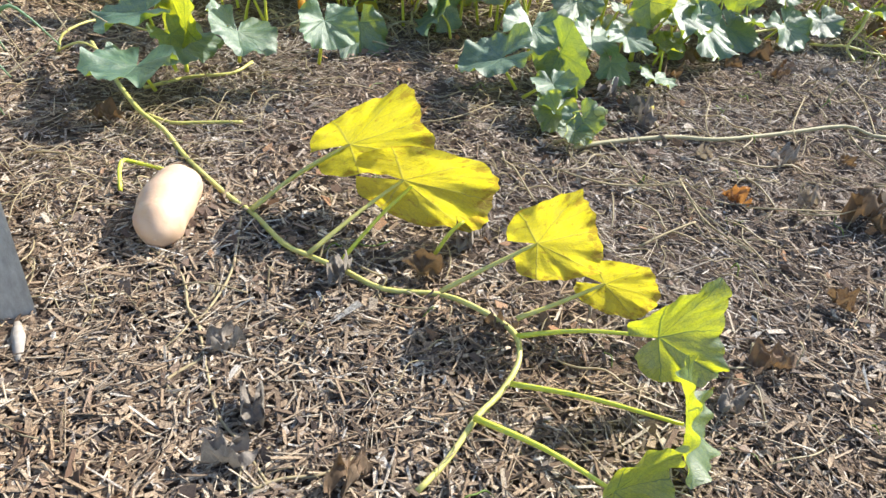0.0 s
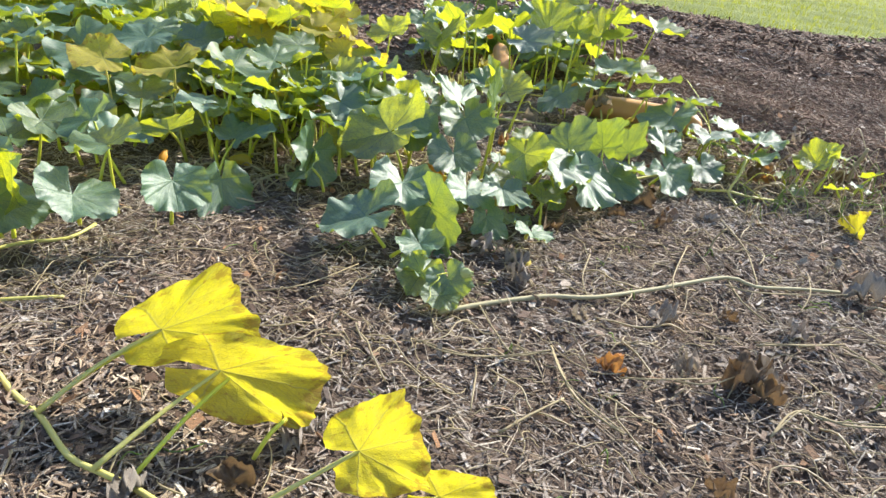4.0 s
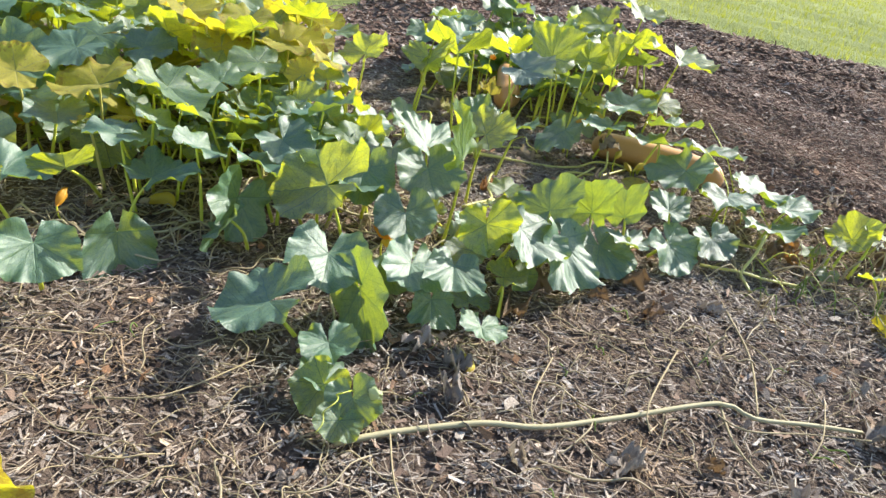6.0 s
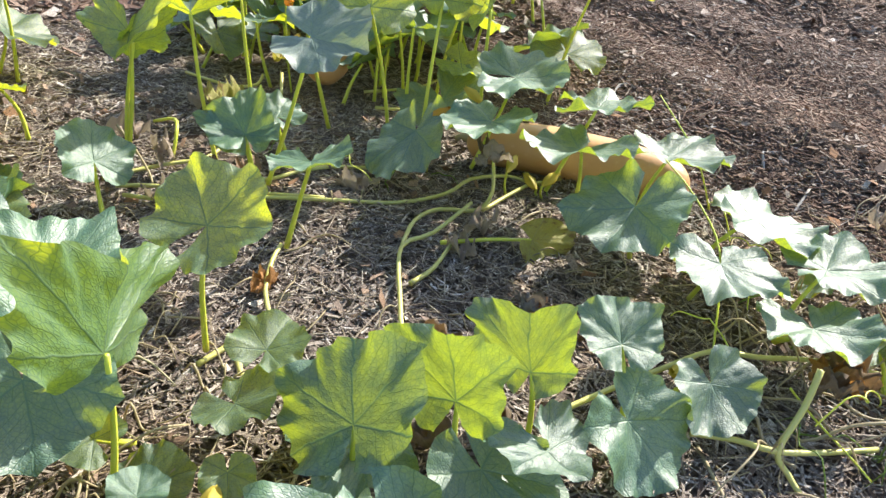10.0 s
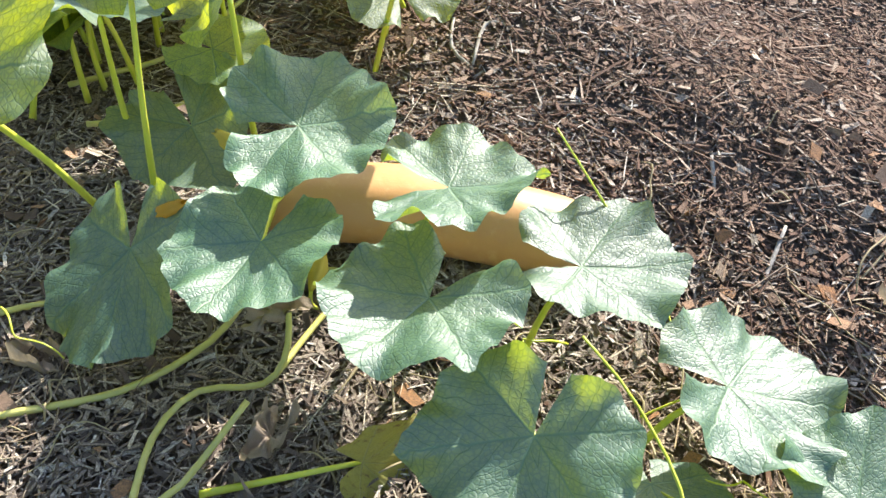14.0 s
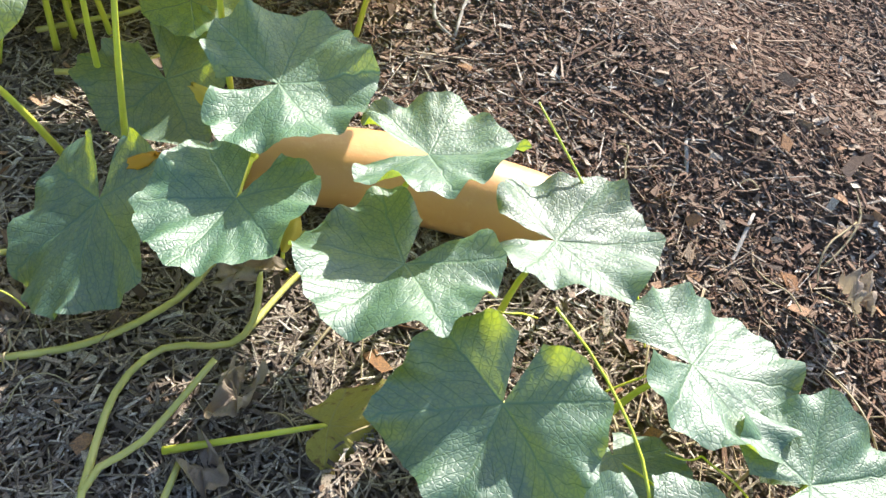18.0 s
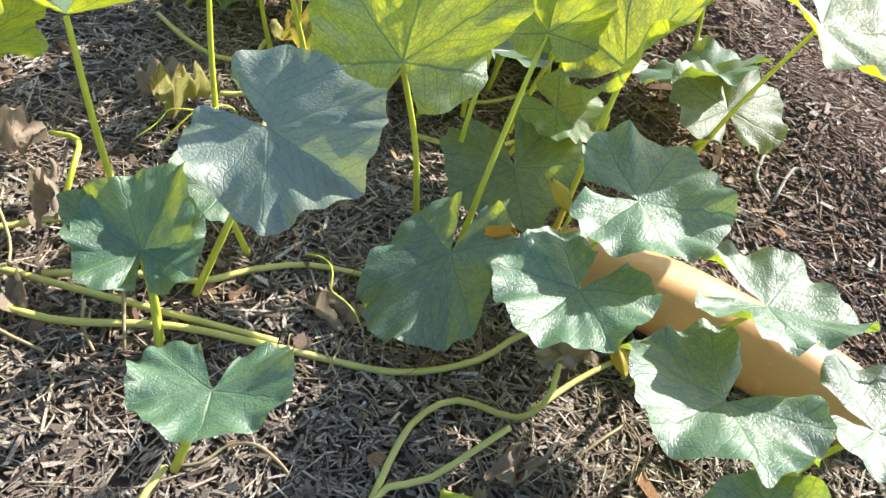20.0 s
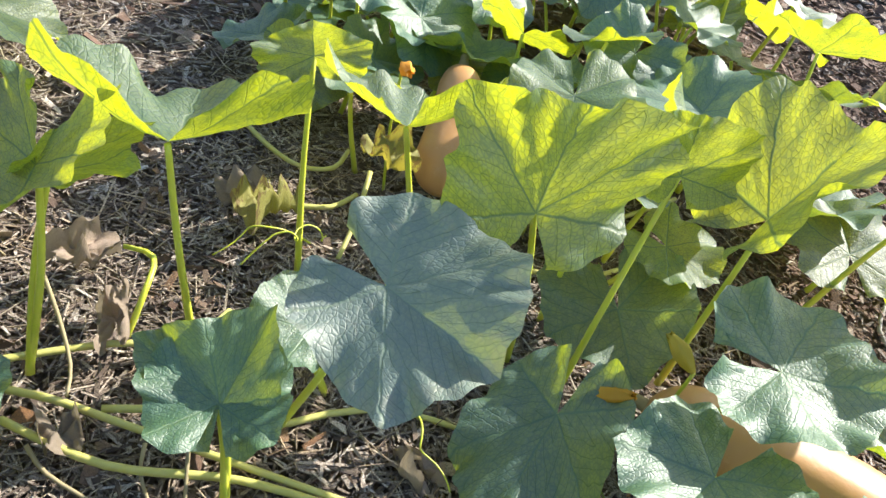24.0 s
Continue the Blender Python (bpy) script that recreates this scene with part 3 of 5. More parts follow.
leaf(front_plant, (1.520, 0.835, 0.130), (-69, 7, 75), 0.121, 0.187, (1.276, 0.869, 0.05), M_LIME, fold=0.20, sweep=0.67, thick=0.0042, seed=87)
leaf(front_plant, (1.542, 0.644, 0.124), (-179, -26, -62), 0.102, 0.234, (1.271, 0.744, 0.05), M_LIME, fold=0.20, sweep=-0.27, thick=0.0042, seed=88)
leaf(front_plant, (1.426, 0.514, 0.100), (-56, -2, 86), 0.105, 0.168, (1.214, 0.654, 0.05), M_LIME, fold=0.20, sweep=0.56, thick=0.0042, seed=89)
leaf(back_plant, (2.205, 3.440, 0.060), (-87, -27, 50), 0.096, 0.132, (1.999, 3.451, 0.03), M_SICK, fold=0.10, sweep=0.85, thick=0.0042, seed=90)
leaf(front_plant, (2.966, 2.647, 0.015), (-25, 57, -66), 0.092, 0.164, (2.960, 2.634, 0.03), M_YELLOW, fold=0.10, sweep=0.50, thick=0.0042, seed=91)
leaf(side_plant, (2.969, 3.111, 0.146), (-51, 51, -23), 0.112, 0.202, (2.925, 3.075, 0.03), M_LIME, fold=0.15, sweep=0.30, seed=92)
leaf(mid_plant, (0.875, 3.236, 0.342), (-19, 49, -12), 0.074, 0.154, (0.856, 3.180, 0.03), M_YELLOW, fold=0.15, sweep=0.23, seed=94)
leaf(mid_plant, (1.066, 3.441, 0.415), (-15, 42, -22), 0.095, 0.221, (1.049, 3.376, 0.03), M_LIME, fold=0.20, sweep=0.16, seed=95)

vine(front_plant, [(-0.12, 1.92, 0.05), (0.06, 1.7, 0.06), (0.21, 1.54, 0.05), (0.32, 1.46, 0.04), (0.42, 1.36, 0.03), (0.58, 1.21, 0.03), (0.66, 1.16, 0.03), (0.76, 1.07, 0.03), (0.83, 1.04, 0.03), (0.91, 1.01, 0.03), (1.0, 0.97, 0.03), (1.12, 0.98, 0.03), (1.2, 0.94, 0.04), (1.26, 0.9, 0.04), (1.28, 0.85, 0.05), (1.28, 0.79, 0.05), (1.25, 0.72, 0.04), (1.22, 0.67, 0.04), (1.18, 0.58, 0.03), (1.14, 0.51, 0.03)], 0.0058, 0.0052, M_VINE)
vine(front_plant, [(-0.17, 1.82, 0.05), (-0.17, 1.86, 0.09), (-0.14, 1.96, 0.1), (-0.1, 2.04, 0.08), (0.01, 2.06, 0.05)], 0.0042, 0.0034, M_VINE)
vine(front_plant, [(-0.19, 1.84, 0.04), (-0.11, 1.84, 0.08), (-0.06, 1.85, 0.06)], 0.0042, 0.0034, M_VINE)
vine(front_plant, [(0.35, 1.16, 0.01), (0.31, 1.25, 0.06), (0.35, 1.27, 0.05), (0.48, 1.27, 0.03)], 0.005, 0.004, M_STALK, 'bare_stalk')
vine(front_plant, [(0.23, 1.55, 0.03), (0.3, 1.54, 0.02), (0.39, 1.57, 0.02), (0.48, 1.6, 0.01)], 0.0052, 0.0044, M_VINE)
vine(front_plant, [(0.14, 1.72, 0.02), (0.24, 1.84, 0.02), (0.34, 1.9, 0.02), (0.37, 2.0, 0.02)], 0.0052, 0.0044, M_VINE)
vine(front_plant, [(0.5, 0.99, 0.02), (0.59, 0.93, 0.02), (0.64, 0.84, 0.02), (0.67, 0.81, 0.02), (0.71, 0.74, 0.02), (0.76, 0.65, 0.02), (0.8, 0.59, 0.02), (0.85, 0.55, 0.02), (0.91, 0.49, 0.02)], 0.003, 0.0022, M_DRYVINE, 'dry_stem', 'dry tan leafless stem')
vine(front_plant, [(0.64, 1.14, 0.02), (0.68, 0.97, 0.02), (0.68, 0.85, 0.02), (0.67, 0.81, 0.02)], 0.003, 0.0022, M_DRYVINE, 'dry_stem', 'dry tan leafless stem')
vine(front_plant, [(0.72, 0.72, 0.02), (0.68, 0.66, 0.02), (0.69, 0.64, 0.01), (0.73, 0.61, 0.01)], 0.003, 0.0022, M_DRYVINE, 'dry_stem', 'dry tan leafless stem')
vine(front_plant, [(0.89, 0.47, 0.02), (0.93, 0.5, 0.02), (0.99, 0.52, 0.02), (1.03, 0.56, 0.01)], 0.003, 0.0022, M_DRYVINE, 'dry_stem', 'dry tan leafless stem')
vine(mid_plant, [(1.26, 3.57, 0.03), (1.41, 3.56, 0.03), (1.57, 3.6, 0.03), (1.74, 3.61, 0.03), (1.9, 3.62, 0.03), (2.02, 3.68, 0.03), (2.09, 3.75, 0.04), (2.19, 3.78, 0.04), (2.26, 3.77, 0.03), (2.34, 3.8, 0.03)], 0.0052, 0.0044, M_VINE)
vine(mid_plant, [(1.92, 3.06, 0.02), (1.91, 3.22, 0.03), (1.91, 3.41, 0.04), (1.98, 3.46, 0.05), (2.07, 3.54, 0.09)], 0.0052, 0.0044, M_VINE)
vine(mid_plant, [(1.91, 3.41, 0.04), (1.94, 3.54, 0.03), (2.0, 3.6, 0.03), (2.09, 3.59, 0.04), (2.13, 3.63, 0.07), (2.14, 3.75, 0.1)], 0.0052, 0.0044, M_VINE)
vine(mid_plant, [(1.93, 3.29, 0.03), (1.98, 3.35, 0.03), (2.02, 3.43, 0.04)], 0.0052, 0.0044, M_VINE)
vine(mid_plant, [(2.11, 3.61, 0.03), (2.18, 3.69, 0.03), (2.25, 3.75, 0.04)], 0.0052, 0.0044, M_VINE)
vine(mid_plant, [(1.56, 3.02, 0.03), (1.6, 3.07, 0.03), (1.66, 3.14, 0.03), (1.64, 3.24, 0.03), (1.64, 3.33, 0.04), (1.65, 3.39, 0.04)], 0.0052, 0.0044, M_VINE)
vine(mid_plant, [(1.64, 3.0, 0.02), (1.62, 3.07, 0.02), (1.66, 3.11, 0.03), (1.67, 3.14, 0.03)], 0.0052, 0.0044, M_VINE)
vine(mid_plant, [(2.15, 2.91, 0.04), (2.19, 2.94, 0.04), (2.29, 2.99, 0.05), (2.38, 3.03, 0.06), (2.5, 3.08, 0.07), (2.59, 3.08, 0.06), (2.72, 3.09, 0.05), (2.86, 3.08, 0.03)], 0.0052, 0.0044, M_VINE)
vine(mid_plant, [(2.41, 2.91, 0.03), (2.48, 2.89, 0.04), (2.53, 2.85, 0.06), (2.63, 2.87, 0.04), (2.74, 2.89, 0.03)], 0.0052, 0.0044, M_VINE)
vine(mid_plant, [(2.59, 2.92, 0.18), (2.57, 2.89, 0.12), (2.53, 2.85, 0.06), (2.55, 2.83, 0.03), (2.56, 2.8, 0.02)], 0.0052, 0.0044, M_VINE)
vine(mid_plant, [(1.41, 1.73, 0.02), (1.53, 1.8, 0.02), (1.71, 1.88, 0.02), (1.85, 1.91, 0.02), (2.04, 2.0, 0.02), (2.3, 2.12, 0.03), (2.39, 2.1, 0.02), (2.54, 2.12, 0.02), (2.67, 2.13, 0.02)], 0.0068, 0.0048, M_OLDVINE)
vine(mid_plant, [(2.31, 2.14, 0.02), (2.31, 1.99, 0.02), (2.36, 1.89, 0.01)], 0.003, 0.0022, M_DRYVINE, 'dry_stem', 'dry tan leafless stem')
vine(mid_plant, [(2.42, 2.89, 0.02), (2.44, 2.6, 0.02), (2.45, 2.37, 0.02), (2.4, 2.11, 0.02)], 0.003, 0.0022, M_DRYVINE, 'dry_stem', 'dry tan leafless stem')
vine(mid_plant, [(1.37, 1.6, 0.01), (1.47, 1.55, 0.02), (1.58, 1.56, 0.02), (1.68, 1.6, 0.02)], 0.003, 0.0022, M_DRYVINE, 'dry_stem', 'dry tan leafless stem')
vine(mid_plant, [(1.7, 1.63, 0.02), (1.73, 1.45, 0.02), (1.78, 1.37, 0.02), (1.83, 1.32, 0.02)], 0.003, 0.0022, M_DRYVINE, 'dry_stem', 'dry tan leafless stem')
vine(mid_plant, [(2.27, 1.75, 0.02), (2.42, 1.78, 0.02), (2.53, 1.79, 0.02), (2.59, 1.66, 0.02)], 0.003, 0.0022, M_DRYVINE, 'dry_stem', 'dry tan leafless stem')
vine(mid_plant, [(1.56, 1.29, 0.01), (1.63, 1.35, 0.02), (1.71, 1.42, 0.02)], 0.003, 0.0022, M_DRYVINE, 'dry_stem', 'dry tan leafless stem')
vine(mid_plant, [(2.17, 1.37, 0.02), (2.26, 1.46, 0.03), (2.37, 1.44, 0.02), (2.47, 1.45, 0.02)], 0.003, 0.0022, M_DRYVINE, 'dry_stem', 'dry tan leafless stem')
vine(back_plant, [(1.23, 3.61, 0.03), (1.3, 3.62, 0.03), (1.38, 3.62, 0.03), (1.47, 3.62, 0.03), (1.57, 3.62, 0.03), (1.65, 3.62, 0.03), (1.72, 3.62, 0.03)], 0.0052, 0.0044, M_VINE)
vine(back_plant, [(1.36, 3.63, 0.03), (1.46, 3.67, 0.03), (1.57, 3.69, 0.03), (1.64, 3.74, 0.03), (1.72, 3.78, 0.03), (1.82, 3.79, 0.03)], 0.0052, 0.0044, M_VINE)
vine(back_plant, [(1.19, 3.64, 0.03), (1.24, 3.68, 0.03), (1.31, 3.73, 0.03), (1.4, 3.78, 0.03), (1.43, 3.86, 0.03)], 0.0052, 0.0044, M_VINE)
vine(back_plant, [(1.2, 4.38, 0.02), (1.3, 4.3, 0.03), (1.38, 4.27, 0.03), (1.44, 4.3, 0.03), (1.45, 4.36, 0.04)], 0.0052, 0.0044, M_VINE)
vine(back_plant, [(1.53, 4.23, 0.1), (1.54, 4.14, 0.06), (1.54, 4.05, 0.03)], 0.0052, 0.0044, M_VINE)
vine(back_plant, [(1.32, 3.75, 0.02), (1.33, 3.79, 0.09), (1.31, 3.85, 0.1), (1.25, 3.87, 0.08)], 0.005, 0.004, M_STALK, 'bare_stalk')
vine(back_plant, [(1.2, 3.75, 0.12), (1.25, 3.71, 0.08), (1.29, 3.67, 0.04), (1.31, 3.63, 0.03)], 0.003, 0.0022, M_DRYVINE, 'dry_stem', 'dry tan leafless stem')
vine(back_plant, [(1.44, 3.6, 0.04), (1.45, 3.57, 0.02), (1.48, 3.54, 0.01)], 0.003, 0.0022, M_DRYVINE, 'dry_stem', 'dry tan leafless stem')
vine(back_plant, [(1.49, 3.62, 0.06), (1.52, 3.55, 0.01)], 0.003, 0.0022, M_DRYVINE, 'dry_stem', 'dry tan leafless stem')
vine(back_plant, [(1.31, 3.55, 0.03), (1.35, 3.53, 0.02), (1.42, 3.52, 0.01)], 0.003, 0.0022, M_DRYVINE, 'dry_stem', 'dry tan leafless stem')
vine(back_plant, [(1.78, 4.31, 0.03), (1.86, 4.34, 0.03), (1.98, 4.38, 0.03), (2.14, 4.5, 0.03)], 0.0052, 0.0044, M_VINE)
vine(back_plant, [(1.82, 4.19, 0.03), (1.94, 4.2, 0.03), (2.05, 4.27, 0.03), (2.16, 4.39, 0.04)], 0.0052, 0.0044, M_VINE)
vine(back_plant, [(1.42, 4.15, 0.03), (1.48, 4.18, 0.03), (1.51, 4.24, 0.03)], 0.0052, 0.0044, M_VINE)
vine(back_plant, [(2.22, 4.03, 0.04), (2.31, 4.06, 0.05)], 0.0052, 0.0044, M_VINE)
vine(back_plant, [(2.62, 3.0, 0.06), (2.63, 2.93, 0.06), (2.66, 2.86, 0.05), (2.69, 2.82, 0.03)], 0.0022, 0.0015, M_STALK, 'tendril')
vine(mid_plant, [(2.5, 3.08, 0.07), (2.54, 3.25, 0.18), (2.51, 3.37, 0.24), (2.46, 3.45, 0.28)], 0.0022, 0.0015, M_STALK, 'tendril')
vine(mid_plant, [(2.7, 3.65, 0.05), (2.62, 3.65, 0.2), (2.54, 3.78, 0.3)], 0.0022, 0.0015, M_STALK, 'tendril')



def fill(owner, n, box, zlo, zhi, seed, mats, size=(0.17, 0.27), keep=lambda x, y: True):
    """Leaves of a thick stand, spaced apart, tilted towards the sun."""
    rng = random.Random(seed)
    placed = []
    tries = 0
    while len(placed) < n and tries < n * 40:
        tries += 1
        x, y = rng.uniform(box[0], box[1]), rng.uniform(box[2], box[3])
        z = rng.uniform(zlo, zhi)
        if not keep(x, y) or any((x - a) ** 2 + (y - b) ** 2 + (z - c) ** 2 < 0.10 ** 2 for a, b, c in placed):
            continue
        placed.append((x, y, z))
        g = ground_z(x, y)
        w = rng.uniform(*size)
        leaf(owner, (x, y, z + g), (rng.uniform(0, 360), rng.uniform(-38, 20), rng.uniform(-25, 25)), w * rng.uniform(0.6, 0.75), w,
             (x + rng.uniform(-0.07, 0.07), y + rng.uniform(-0.07, 0.07), g + 0.01), rng.choice(mats),
             fold=rng.uniform(0.08, 0.4), cup=rng.uniform(-0.1, 0.15), seed=seed * 1000 + len(placed), fine=False)


fill(left_plant, 170, (-0.95, 1.0, 2.75, 4.35), 0.07, 0.37, 21, [M_GREEN, M_LIME, M_GREEN, M_LIME, M_LIME, M_YELLOW],
     keep=lambda x, y: lawn_at(x, y) < 0.42 and not (x > 0.55 and y < 3.2) and not (x > 0.75 and y > 3.5))
fill(far_plant, 42, (1.15, 2.45, 4.25, 5.5), 0.1, 0.36, 22, [M_GREEN, M_GREEN, M_LIME],
     keep=lambda x, y: (x - 2.35) * 0.75 + (y - 3.55) * 0.66 < 1.25)
fill(left_plant, 14, (-0.7, 0.3, 2.2, 2.75), 0.08, 0.25, 23, [M_GREEN, M_LIME])
fill(mid_plant, 34, (0.45, 1.2, 2.6, 3.25), 0.10, 0.28, 24, [M_GREEN, M_LIME], (0.13, 0.22))
fill(mid_plant, 9, (2.8, 3.2, 2.85, 3.3), 0.05, 0.17, 26, [M_LIME, M_LIME, M_GREEN], (0.06, 0.11))
fill(back_plant, 12, (1.75, 2.1, 4.05, 4.6), 0.12, 0.36, 25, [M_GREEN, M_LIME, M_LIME], (0.15, 0.24))
fill(mid_plant, 16, (0.62, 1.16, 2.75, 3.45), 0.2, 0.36, 27, [M_GREEN, M_LIME, M_LIME], (0.14, 0.22))
fill(far_plant, 30, (1.15, 2.2, 4.55, 5.6), 0.10, 0.30, 28, [M_GREEN, M_GREEN, M_LIME], (0.16, 0.25))
fill(left_plant, 16, (0.2, 0.8, 3.4, 4.0), 0.34, 0.45, 29, [M_YELLOW, M_LIME, M_LIME], (0.18, 0.26))
fill(left_plant, 60, (-0.6, 1.0, 2.65, 3.9), 0.04, 0.30, 30, [M_LIME, M_LIME, M_YELLOW], (0.06, 0.13))
fill(mid_plant, 16, (1.45, 1.85, 2.35, 2.95), 0.03, 0.16, 37, [M_LIME, M_GREEN, M_LIME], (0.07, 0.13))


def dried_leaf(at, size, heading, material, label, seed):
    """A dead leaf, shrunken and curled up."""
    rng = random.Random(seed)
    na, nr = 40, 7
    verts, uvs, faces = [(0, 0, 0)], [(0, 0)], []
    ph = [rng.uniform(0, 6.28) for _ in range(6)]
    curl = rng.uniform(2.0, 3.6)
    for j in range(1, nr + 1):
        f = j / nr
        for i in range(na + 1):
            a = -math.pi + 0.2 + (2 * math.pi - 0.4) * i / na
            r = f * (0.86 + 0.07 * math.cos(5 * a + ph[0]) + 0.05 * math.sin(9 * a + ph[1]) + 0.2 * noise.noise(Vector((a * 2.5, seed, 1.0))) + 0.1 * noise.noise(Vector((a * 8.0, seed, 3.0))))
            x, y = math.sin(a) * r, math.cos(a) * r
            z = 0.25 * f * math.sin(3 * a + ph[3]) + 0.18 * f * math.sin(6 * a + ph[4]) + 0.1 * f * math.sin(11 * a + ph[5])
            z += 0.45 * noise.noise(Vector((x * 2.5, y * 2.5, seed))) + 0.3 * abs(noise.noise(Vector((x * 5.0, y * 5.0, seed + 3))))
            k = curl * x
            verts.append((math.sin(k) / curl * size * 0.55, y * size * 0.5, ((1 - math.cos(k)) / curl * 0.9 + z * 0.8) * size * 0.62))
            uvs.append((x, y))
    row = na + 1
    faces += [(0, 2 + i, 1 + i) for i in range(na)]
    faces += [(1 + j * row + i, 2 + j * row + i, 2 + (j + 1) * row + i, 1 + (j + 1) * row + i) for j in range(nr - 1) for i in range(na)]
    ob = part("dried_leaf", verts, faces, material, uvs=uvs)
    low = min(v[2] for v in verts)
    base = max(at[2] - 0.02, ground_z(at[0], at[1])) if at[2] < 0.06 else at[2] - size * 0.2
    ob.matrix_world = pose(at[0], at[1], base - low * 0.6, rng.uniform(-20, 20), rng.uniform(-20, 20), heading)
    return tagged(ob, label, "dried leaf", "dried leaves on the bed")


def tendril(owner, at, heading, seed):
    """A thin curled climbing thread."""
    rng = random.Random(seed)
    pts = []
    d = Vector((math.cos(radians(heading)), math.sin(radians(heading)), 0))
    side = Vector((-d.y, d.x, 0))
    turns, r0, n = rng.uniform(1.5, 3.5), rng.uniform(0.008, 0.016), 18
    for i in range(n):
        f = i / (n - 1)
        w = 2 * math.pi * turns * max(f - 0.35, 0)
        r = r0 * (1 - 0.5 * f)
        pts.append(Vector(at) + d * (0.16 * f + r * math.sin(w)) + side * (r * math.cos(w) - r0) + Vector((0, 0, 0.05 * math.sin(3 * f) + r * math.sin(w + 1) * 0.6)))
    return vine(owner, pts, 0.0016, 0.0011, M_STALK, "tendril")


def petal_material(name, a, b_col):
    m, nt, b = shader(name, 0.6)
    col = mix(nt, tex_noise(nt, 30.0, 3.0, coords(nt)), a, b_col)
    nt.links.new(col, b.inputs["Base Color"])
    t = nt.nodes.new("ShaderNodeBsdfTranslucent")
    nt.links.new(col, t.inputs["Color"])
    ms = nt.nodes.new("ShaderNodeMixShader")
    ms.inputs[0].default_value = 0.4
    nt.links.new(b.outputs[0], ms.inputs[1])
    nt.links.new(t.outputs[0], ms.inputs[2])
    nt.links.new(ms.outputs[0], nt.nodes["Material Output"].inputs["Surface"])
    return m


M_FLOWER = petal_material("orange petal", (0.75, 0.33, 0.02), (0.85, 0.5, 0.06))
M_PALE_BUD = petal_material("pale hairy bud", (0.42, 0.50, 0.22), (0.62, 0.66, 0.42))
M_PETAL = petal_material("yellow petal", (0.72, 0.55, 0.05), (0.62, 0.52, 0.12))


def flower(owner, at, heading, seed, material):
    """A closed, twisted squash blossom."""
    rng = random.Random(seed)
    verts, faces = [], []
    n, k = 9, 15
    for j in range(n):
        f = j / (n - 1)
        r = 0.003 + 0.0095 * math.sin(min(f * 1.25, 1.0) * math.pi * 0.75) * (1 - 0.55 * max(0, f - 0.7) / 0.3)
        for i in range(k):
            a = 2 * math.pi * i / k
            rr = r * (1 + 0.22 * math.sin(5 * a + 3.5 * f + seed)) + 0.002 * f * rng.uniform(-1, 1)
            verts.append((rr * math.cos(a), 0.062 * f + 0.004 * f * math.sin(5 * a), rr * math.sin(a)))
    for j in range(n - 1):
        for i in range(k):
            faces.append((j * k + i, j * k + (i + 1) % k, (j + 1) * k + (i + 1) % k, (j + 1) * k + i))
    faces.append(tuple(range(k)))
    faces.append(tuple(range((n - 1) * k, n * k))[::-1])
    ob = part("flower", verts, faces, material, owner, "closed wilting squash blossom")
    ob.matrix_basis = Matrix.Translation(-owner.location) @ pose(at[0], at[1], at[2], rng.uniform(5, 40), 0, heading)
    g = max(ground_z(at[0], at[1]) + 0.01, 0.0)
    m = ob.matrix_basis.inverted()
    o = owner.location
    v, f = tube([m @ (Vector((at[0] + 0.01, at[1] + 0.02, g)) - o), m @ (Vector((at[0], at[1] + 0.005, (g + at[2]) / 2)) - o), m @ (Vector(at) - o)], [0.003, 0.0028, 0.003], 6)
    part("flower_stalk", v, f, M_STALK, ob)
    return ob


dried_leaf((0.901, 0.993, 0.04), 0.1, 0, M_DRY_GREY, 'curled grey dried leaf lying on the mulch', 300)
dried_leaf((1.069, 1.041, 0.05), 0.1, 67, M_DRY_BROWN, 'crumpled brown dried leaf on the mulch', 301)
dried_leaf((0.743, 0.756, 0.03), 0.09, 134, M_DRY_GREY, 'curled grey dried leaf lying on the mulch', 302)
dried_leaf((0.843, 0.62, 0.03), 0.1, 201, M_DRY_GREY, 'curled grey dried leaf lying on the mulch', 303)
dried_leaf((0.836, 0.52, 0.03), 0.1, 268, M_DRY_GREY, 'curled grey dried leaf lying on the mulch', 304)
dried_leaf((1.03, 0.515, 0.03), 0.1, 335, M_DRY_BROWN, 'crumpled brown dried leaf on the mulch', 305)
dried_leaf((1.236, 0.901, 0.05), 0.06, 42, M_DRY_BROWN, 'crumpled brown dried leaf on the mulch', 306)
dried_leaf((0.142, 1.507, 0.04), 0.09, 109, M_DRY_BROWN, 'crumpled brown dried leaf on the mulch', 307)
dried_leaf((1.155, 1.196, 0.03), 0.12, 176, M_DRY_GREY, 'curled grey dried leaf lying on the mulch', 308)
dried_leaf((1.842, 1.575, 0.02), 0.09, 243, M_DRY_RUST, 'rust-orange dead leaf lying on the mulch', 309)
dried_leaf((2.051, 1.607, 0.02), 0.1, 310, M_DRY_PALE, 'pale papery withered leaf on the mulch', 310)
dried_leaf((2.213, 1.587, 0.03), 0.13, 17, M_DRY_GREY, 'curled grey dried leaf lying on the mulch', 311)
dried_leaf((2.727, 2.1, 0.04), 0.16, 84, M_DRY_GREY, 'curled grey dried leaf lying on the mulch', 312)
dried_leaf((1.35, 1.629, 0.02), 0.07, 151, M_DRY_GREY, 'curled grey dried leaf lying on the mulch', 313)
dried_leaf((2.704, 3.001, 0.09), 0.12, 59, M_DRY_RUST, 'rust-orange dead leaf lying on the mulch', 317)
dried_leaf((1.633, 1.967, 0.03), 0.12, 193, M_DRY_GREY, 'curled grey dried leaf lying on the mulch', 319)
